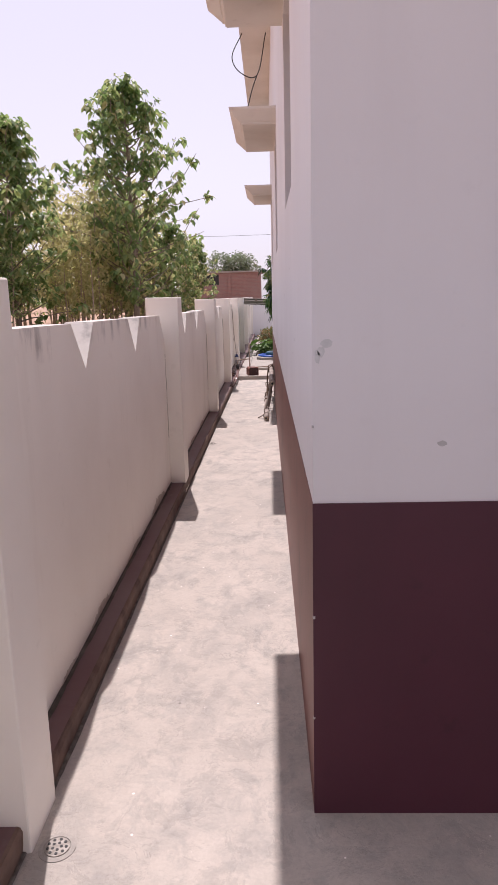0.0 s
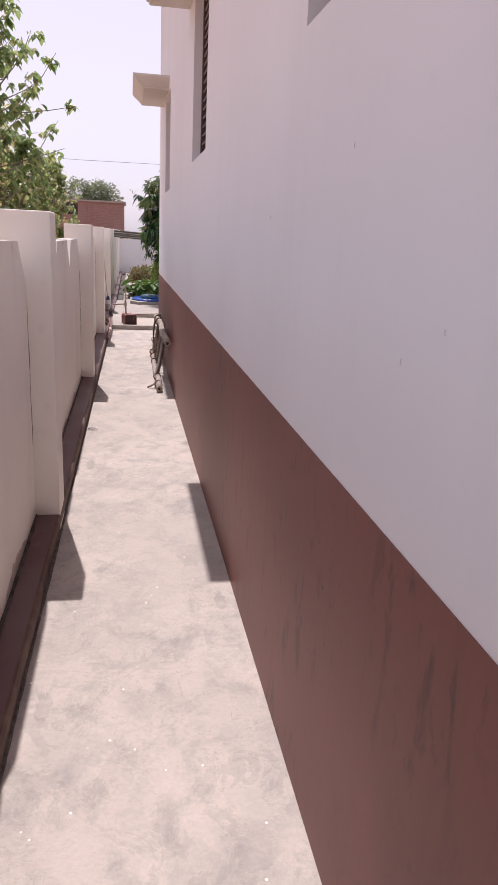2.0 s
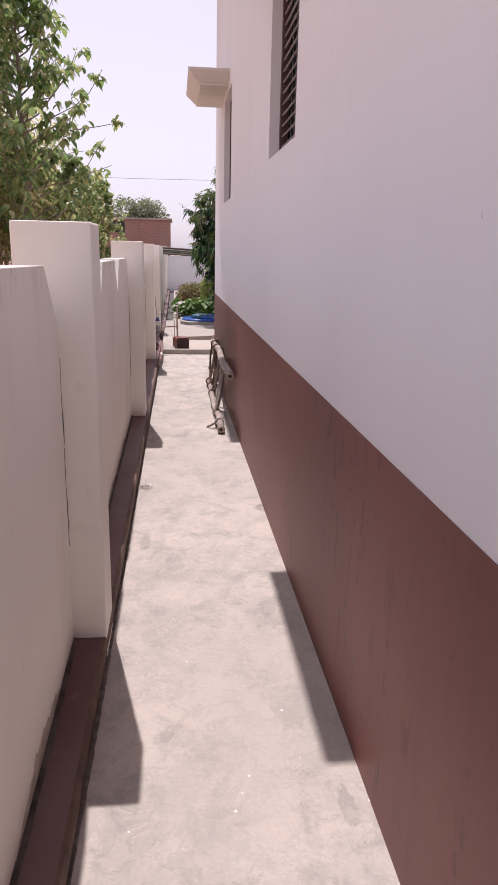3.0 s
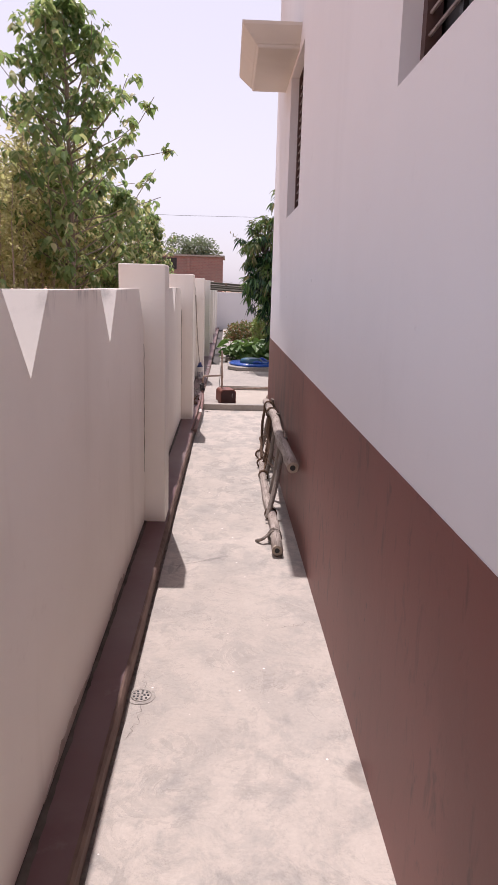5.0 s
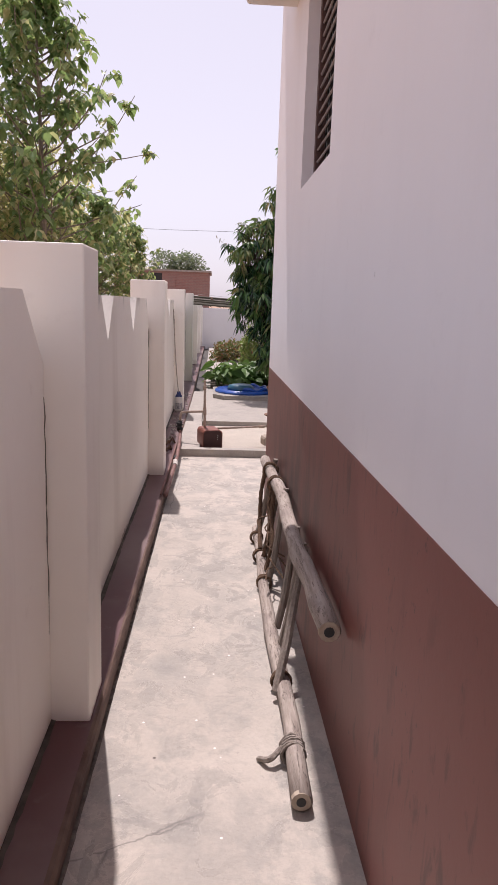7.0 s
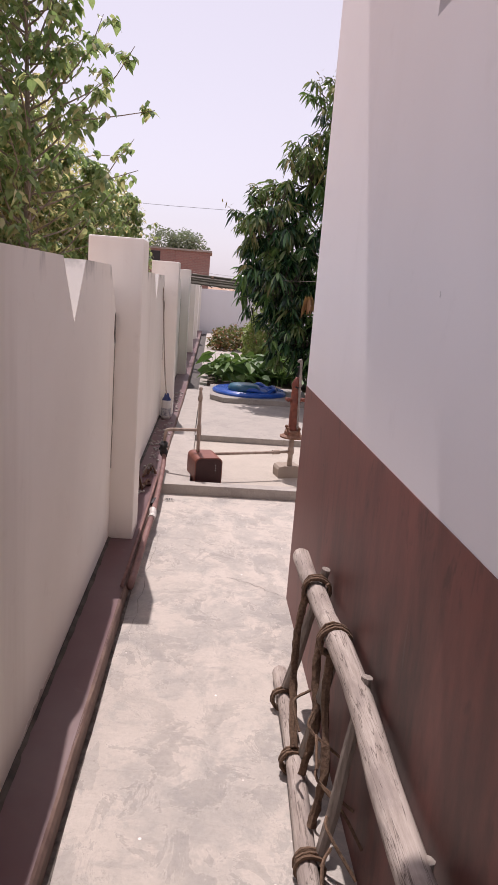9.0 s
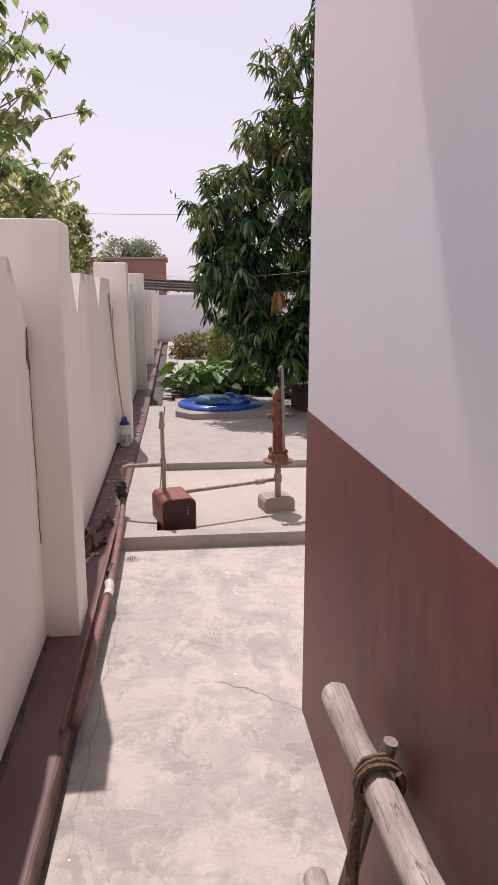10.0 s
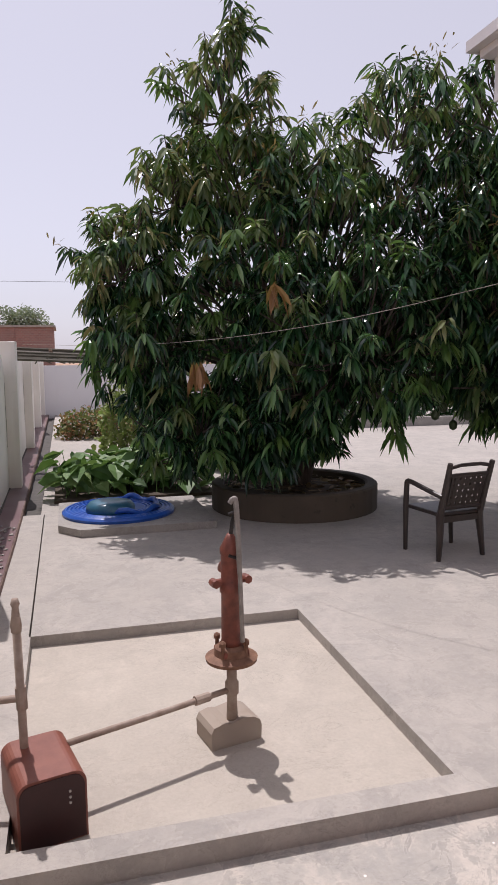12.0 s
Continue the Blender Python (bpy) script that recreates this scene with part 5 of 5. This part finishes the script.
bm = tube([(-0.165, back_y(0.60), 0.60), (-0.08, back_y(0.61), 0.615), (0.08, back_y(0.61), 0.615), (0.165, back_y(0.60), 0.60)], 0.012, 8)
part("top_rail", bm, M_CHAIR, chair)
part("back_rail", tube([(-0.16, back_y(0.552), 0.552), (0.16, back_y(0.552), 0.552)], 0.011, 8), M_CHAIR, chair)
part("back_rail", tube([(-0.16, back_y(0.335), 0.335), (0.16, back_y(0.335), 0.335)], 0.014, 8), M_CHAIR, chair)
part("seat", block(-0.185, 0.185, -0.165, 0.18, SEAT - 0.02, SEAT + 0.005, bevel=0.012), M_CHAIR, chair)
part("seat_apron", block(-0.17, 0.17, -0.168, -0.150, SEAT - 0.06, SEAT - 0.02), M_CHAIR, chair)


# ---- floor drains ----
M_DRAIN = simple("dirty_drain_steel", (0.20, 0.18, 0.155), (0.46, 0.43, 0.39), 55, 0.7, 0.2)


def drain(x, y, r):
    d = empty("floor_drain", (x, y, 0.0), label="round metal floor drain grating set in cement", category="drain")
    part("collar", lathe([(r * 1.25, -0.01), (r * 1.25, 0.002), (r * 0.92, 0.004), (r * 0.88, 0.001)], 28), M_WORN, d, "grey cement collar")
    part("grate", lathe([(r * 0.84, -0.01), (r * 0.84, 0.0045), (0.005, 0.006)], 24), M_DRAIN, d, "dirty pale steel grating")
    for ring_r, n in ((0.3, 5), (0.62, 9)):
        for k in range(n):
            a = 2 * math.pi * k / n
            part("slot", lathe([(r * 0.11, 0.0), (r * 0.11, 0.0066)], 8, (r * ring_r * math.cos(a), r * ring_r * math.sin(a), 0)), M_DARK, d)
    return d


drain(-0.625, 1.66, 0.042)
drain(-0.635, 7.15, 0.040)
drain(-0.565, 12.74, 0.03)

# ---- clothes line, bamboo rack, wires ----
cl = part("clothes_line", tube(bezier([(-0.72, 20.0, 1.50), (0.2, 16.9, 1.42), (0.87, 15.0, 1.45), (1.65, 14.0, 1.63), (3.0, 12.4, 2.05), (3.9, 11.42, 2.4)], 10), 0.0015, 6, wobble=0.4), M_WOOD, None)
tagged(cl, "thin pale twisted rope clothes line", "rope")
rack = empty("bamboo_rack", (0, 20.0, 0), label="bundle of thin bamboo poles resting on the boundary wall", category="poles")
rnd = random.Random(5)
M_DARKPOLE = simple("dark_bamboo", (0.055, 0.05, 0.035), (0.15, 0.135, 0.10), 10, 0.8, stretch=(0.5, 5, 5))
for i in range(15):
    dz, dy = rnd.uniform(-0.075, 0.06), rnd.uniform(-0.3, 0.3)
    part("bamboo_pole", tube([(-0.98 + rnd.uniform(-0.05, 0.1), dy, 1.41 + dz), (0.0, dy + 0.02, 1.36 + dz), (1.2 + rnd.uniform(-0.4, 0.3), dy + rnd.uniform(-0.1, 0.1), 1.40 + dz)], rnd.uniform(0.011, 0.02), 6), M_DARKPOLE if i % 3 else M_GREYWOOD, rack)
for i in range(10):
    x = -0.55 + 0.12 * i
    part("hanging_twig", tube([(x, rnd.uniform(-0.2, 0.2), 1.36), (x + rnd.uniform(-0.04, 0.04), 0, 1.30), (x + rnd.uniform(-0.08, 0.08), rnd.uniform(-0.1, 0.1), 1.27)], 0.008, 5), M_DARKPOLE, rack)
for x in (-0.4, 0.1):
    part("tie", lashing(Vector((x, 0, 1.38)), Vector((1, 0, 0)), 0.06, 3, 7, 0.008), M_ROPE, rack)
part("prop", tube([(1.1, 0, 0.07), (1.12, 0, 1.45)], 0.02, 8), M_GREYWOOD, rack)
pl = empty("power_line", label="thin overhead power line between far poles", category="wire")
part("wire", tube([(-34, 62, 7.4), (-20, 61, 6.75), (-4, 60.5, 6.55), (10, 60, 6.6), (26, 60, 7.2)], 0.012, 5), M_WIRE, pl)
for x, y in ((-34, 62), (26, 60)):
    part("pole", tube([(x, y, -0.4), (x, y, 7.8)], [0.12, 0.08], 8), M_CEMENT, pl)
w = part("hanging_wire", tube(bezier([(-0.27, 8.73, 4.45), (-0.39, 8.73, 4.21), (-0.30, 8.73, 4.04), (-0.105, 8.73, 4.01), (0.0, 8.73, 4.45)], 8), 0.006, 6), M_WIRE)
tagged(w, "loose black wire hanging under the roof slab", "wire")
w = part("hanging_wire", tube(bezier([(-0.105, 8.73, 4.01), (-0.16, 8.2, 3.7), (-0.2, 7.5, 3.3), (-0.2, 6.95, 2.94)], 8), 0.006, 6), M_WIRE)
tagged(w, "loose black wire running down to the window shade", "wire")
w = part("wall_cable", tube(bezier([(-0.80, 14.72, 1.26), (-0.785, 14.80, 0.9), (-0.76, 14.88, 0.5), (-0.72, 14.95, 0.12)], 8), 0.006, 6), M_WOOD)
tagged(w, "pale cord hanging down beside the wall pillar", "cord")

# ---- small things on the ledge ----
BOTTLE = (-0.738, 14.93, LEDGE)
pouch = part("plastic_bottle", lathe([(0.036, 0), (0.042, 0.012), (0.042, 0.115), (0.037, 0.13), (0.042, 0.145), (0.040, 0.175), (0.020, 0.20), (0.016, 0.205)], 16, BOTTLE), simple("white_plastic", (0.55, 0.53, 0.5), (0.68, 0.66, 0.63), 8, 0.4), None, smooth=True)
tagged(pouch, "white plastic bottle with a blue cap on the ledge", "bottle")
part("label_band", lathe([(0.043, 0.03), (0.043, 0.10)], 16, BOTTLE), simple("printed_label", (0.10, 0.10, 0.14), (0.58, 0.56, 0.54), 45, 0.5), pouch, "dark printed label band")
part("cap", lathe([(0.041, 0.172), (0.040, 0.180), (0.024, 0.204), (0.019, 0.232), (0.010, 0.235)], 16, BOTTLE), simple("dark_blue_cap", (0.02, 0.035, 0.13), (0.03, 0.05, 0.18), 10, 0.4), pouch, "blue plastic shoulder and cap", True)
rnd = random.Random(9)
M_RUSTY = simple("rusty_scrap", (0.075, 0.040, 0.026), (0.20, 0.115, 0.07), 40, 0.9)
for i in range(13):
    x, y, a = rnd.uniform(-0.79, -0.715), rnd.uniform(12.45, 13.05), rnd.uniform(0, 3.1)
    L = rnd.uniform(0.07, 0.17)
    st = part("dry_stick", tube([(x, y, LEDGE + 0.006), (x + L * 0.3 * math.cos(a), y + L * 0.5 * math.sin(a), LEDGE + 0.02 + rnd.uniform(0, 0.08)), (x + L * 0.5 * math.cos(a), y + L * math.sin(a), LEDGE + 0.008)], 0.009, 6, wobble=0.5, seed=i), (M_RUSTY, M_GREYWOOD, M_BARK, M_RUSTY)[i % 4])
    tagged(st, "dry broken stick lying on the maroon ledge", "stick", "sticks on the ledge")


def rubble():
    """Crumbs of cement and grit strewn on the ledge."""
    rnd = random.Random(31)
    bm = bmesh.new()
    for _ in range(150):
        y = rnd.uniform(13.0, 16.6)
        r = rnd.uniform(0.004, 0.016)
        x = rnd.uniform(WALL_X + 0.02, px(min(y, 16.8)) - 0.03)
        if 14.85 < y < 15.3:
            continue
        m = Matrix.Translation((x, y, LEDGE + r * 0.3)) @ Matrix.Diagonal((rnd.uniform(0.7, 1.5), rnd.uniform(0.7, 1.5), 0.6, 1)) @ Matrix.Rotation(rnd.uniform(0, 3), 4, "Z")
        bmesh.ops.create_icosphere(bm, subdivisions=1, radius=r, matrix=m)
    ob = part("rubble", bm, M_CEMENT)
    return tagged(ob, "grey cement crumbs and grit on the ledge", "rubble", kind="stuff")


rubble()
sp = empty("spanner", (-0.74, 12.55, LEDGE + 0.002), 70, label="small bright open-ended spanner on the ledge", category="tool")
part("shaft", block(-0.045, 0.045, -0.006, 0.006, 0, 0.006), M_STEEL, sp)
for s in (-1, 1):
    bm = block(s * 0.05 - 0.012, s * 0.05 + 0.012, -0.016, -0.006, 0, 0.007)
    block(s * 0.05 - 0.012, s * 0.05 + 0.012, 0.006, 0.016, 0, 0.007, bm)
    part("jaw", bm, M_STEEL, sp)

# ---- porch roof corner at the far end of the house ----
porch = empty("porch_roof", kind="structure", label="white plastered porch roof corner with stepped cornice", category="porch")
part("beam", block(2.57, 8.0, 11.45, 15.5, 2.98, 3.26), M_WHITE, porch)
part("cornice", block(2.48, 8.0, 11.45, 15.54, 3.26, 3.31), M_WHITE, porch)
part("cornice", block(2.41, 8.0, 11.45, 15.6, 3.31, 3.38), M_WHITE, porch)
part("parapet", block(2.73, 8.0, 11.45, 15.4, 3.38, 4.2), M_WHITE, porch)
part("column", block(7.2, 7.5, 15.0, 15.3, 0.0, 2.98), M_WHITE, porch)

# ---- wear on the building ----
rnd = random.Random(3)
M_CHIP = simple("bare_grey_plaster", (0.42, 0.41, 0.405), (0.60, 0.59, 0.58), 60, 0.95)
M_FILLER = simple("pale_filler", (0.58, 0.59, 0.59), (0.68, 0.68, 0.68), 40, 0.9)


def chip(x, z, rx, rz):
    pts = [(x + rx * math.cos(a) * rnd.uniform(0.7, 1.1), z + rz * math.sin(a) * rnd.uniform(0.7, 1.1)) for a in np.linspace(0, 2 * math.pi, 13)[:-1]]
    return extrude_poly(pts, "y", Y0 - 0.0015, Y0 + 0.01)


part("plaster_chip", chip(0.445, 1.112, 0.014, 0.008), M_CHIP, house, "chipped patch of bare plaster")
for cx, cz, rx, rz in ((0.142, 1.378, 0.017, 0.012), (0.128, 1.358, 0.010, 0.014), (0.118, 1.345, 0.008, 0.020)):
    part("filler_patch", chip(cx, cz, rx, rz), M_FILLER, house, "smeared patch of grey filler")


def scuff(y, z, h, seed):
    """A small dark scrape on the alley face."""
    rnd = random.Random(seed)
    x = bx(y)
    pts = [(x - 0.0004, y + rnd.uniform(-0.004, 0.004), z + h * k / 6) for k in range(7)]
    return tube(pts, [0.0008 * rnd.uniform(0.3, 1.6) for _ in pts], 4)


M_SCUFF = simple("grey_scuff", (0.56, 0.54, 0.54), (0.68, 0.66, 0.66), 40, 0.9)
for i, (y, z, h) in enumerate(((8.55, 1.42, 0.012), (2.9, 1.32, 0.010), (3.05, 1.25, 0.012), (4.2, 1.5, 0.010), (9.9, 1.32, 0.012), (6.6, 1.3, 0.010), (3.4, 1.62, 0.014))):
    part("scuff", scuff(y, z, h, 400 + i), M_SCUFF, house, "small grey scuff on the paint")
for z, e in ((0.62, 0.004), (1.16, 0.003), (0.31, 0.003)):
    part("corner_chip", block(bx(Y0) - 0.0022, bx(Y0) + e, Y0 - 0.0056, Y0 + e, z, z + e * 2), M_CHIP, house, "pale chip on the wall corner")

# ---- the plan brought to metres ----
for me in bpy.data.meshes:
    me.transform(Matrix.Scale(UNIT, 4))
for ob in scene.objects:
    if ob is not cam and ob is not sun:
        ob.location = ob.location * UNIT
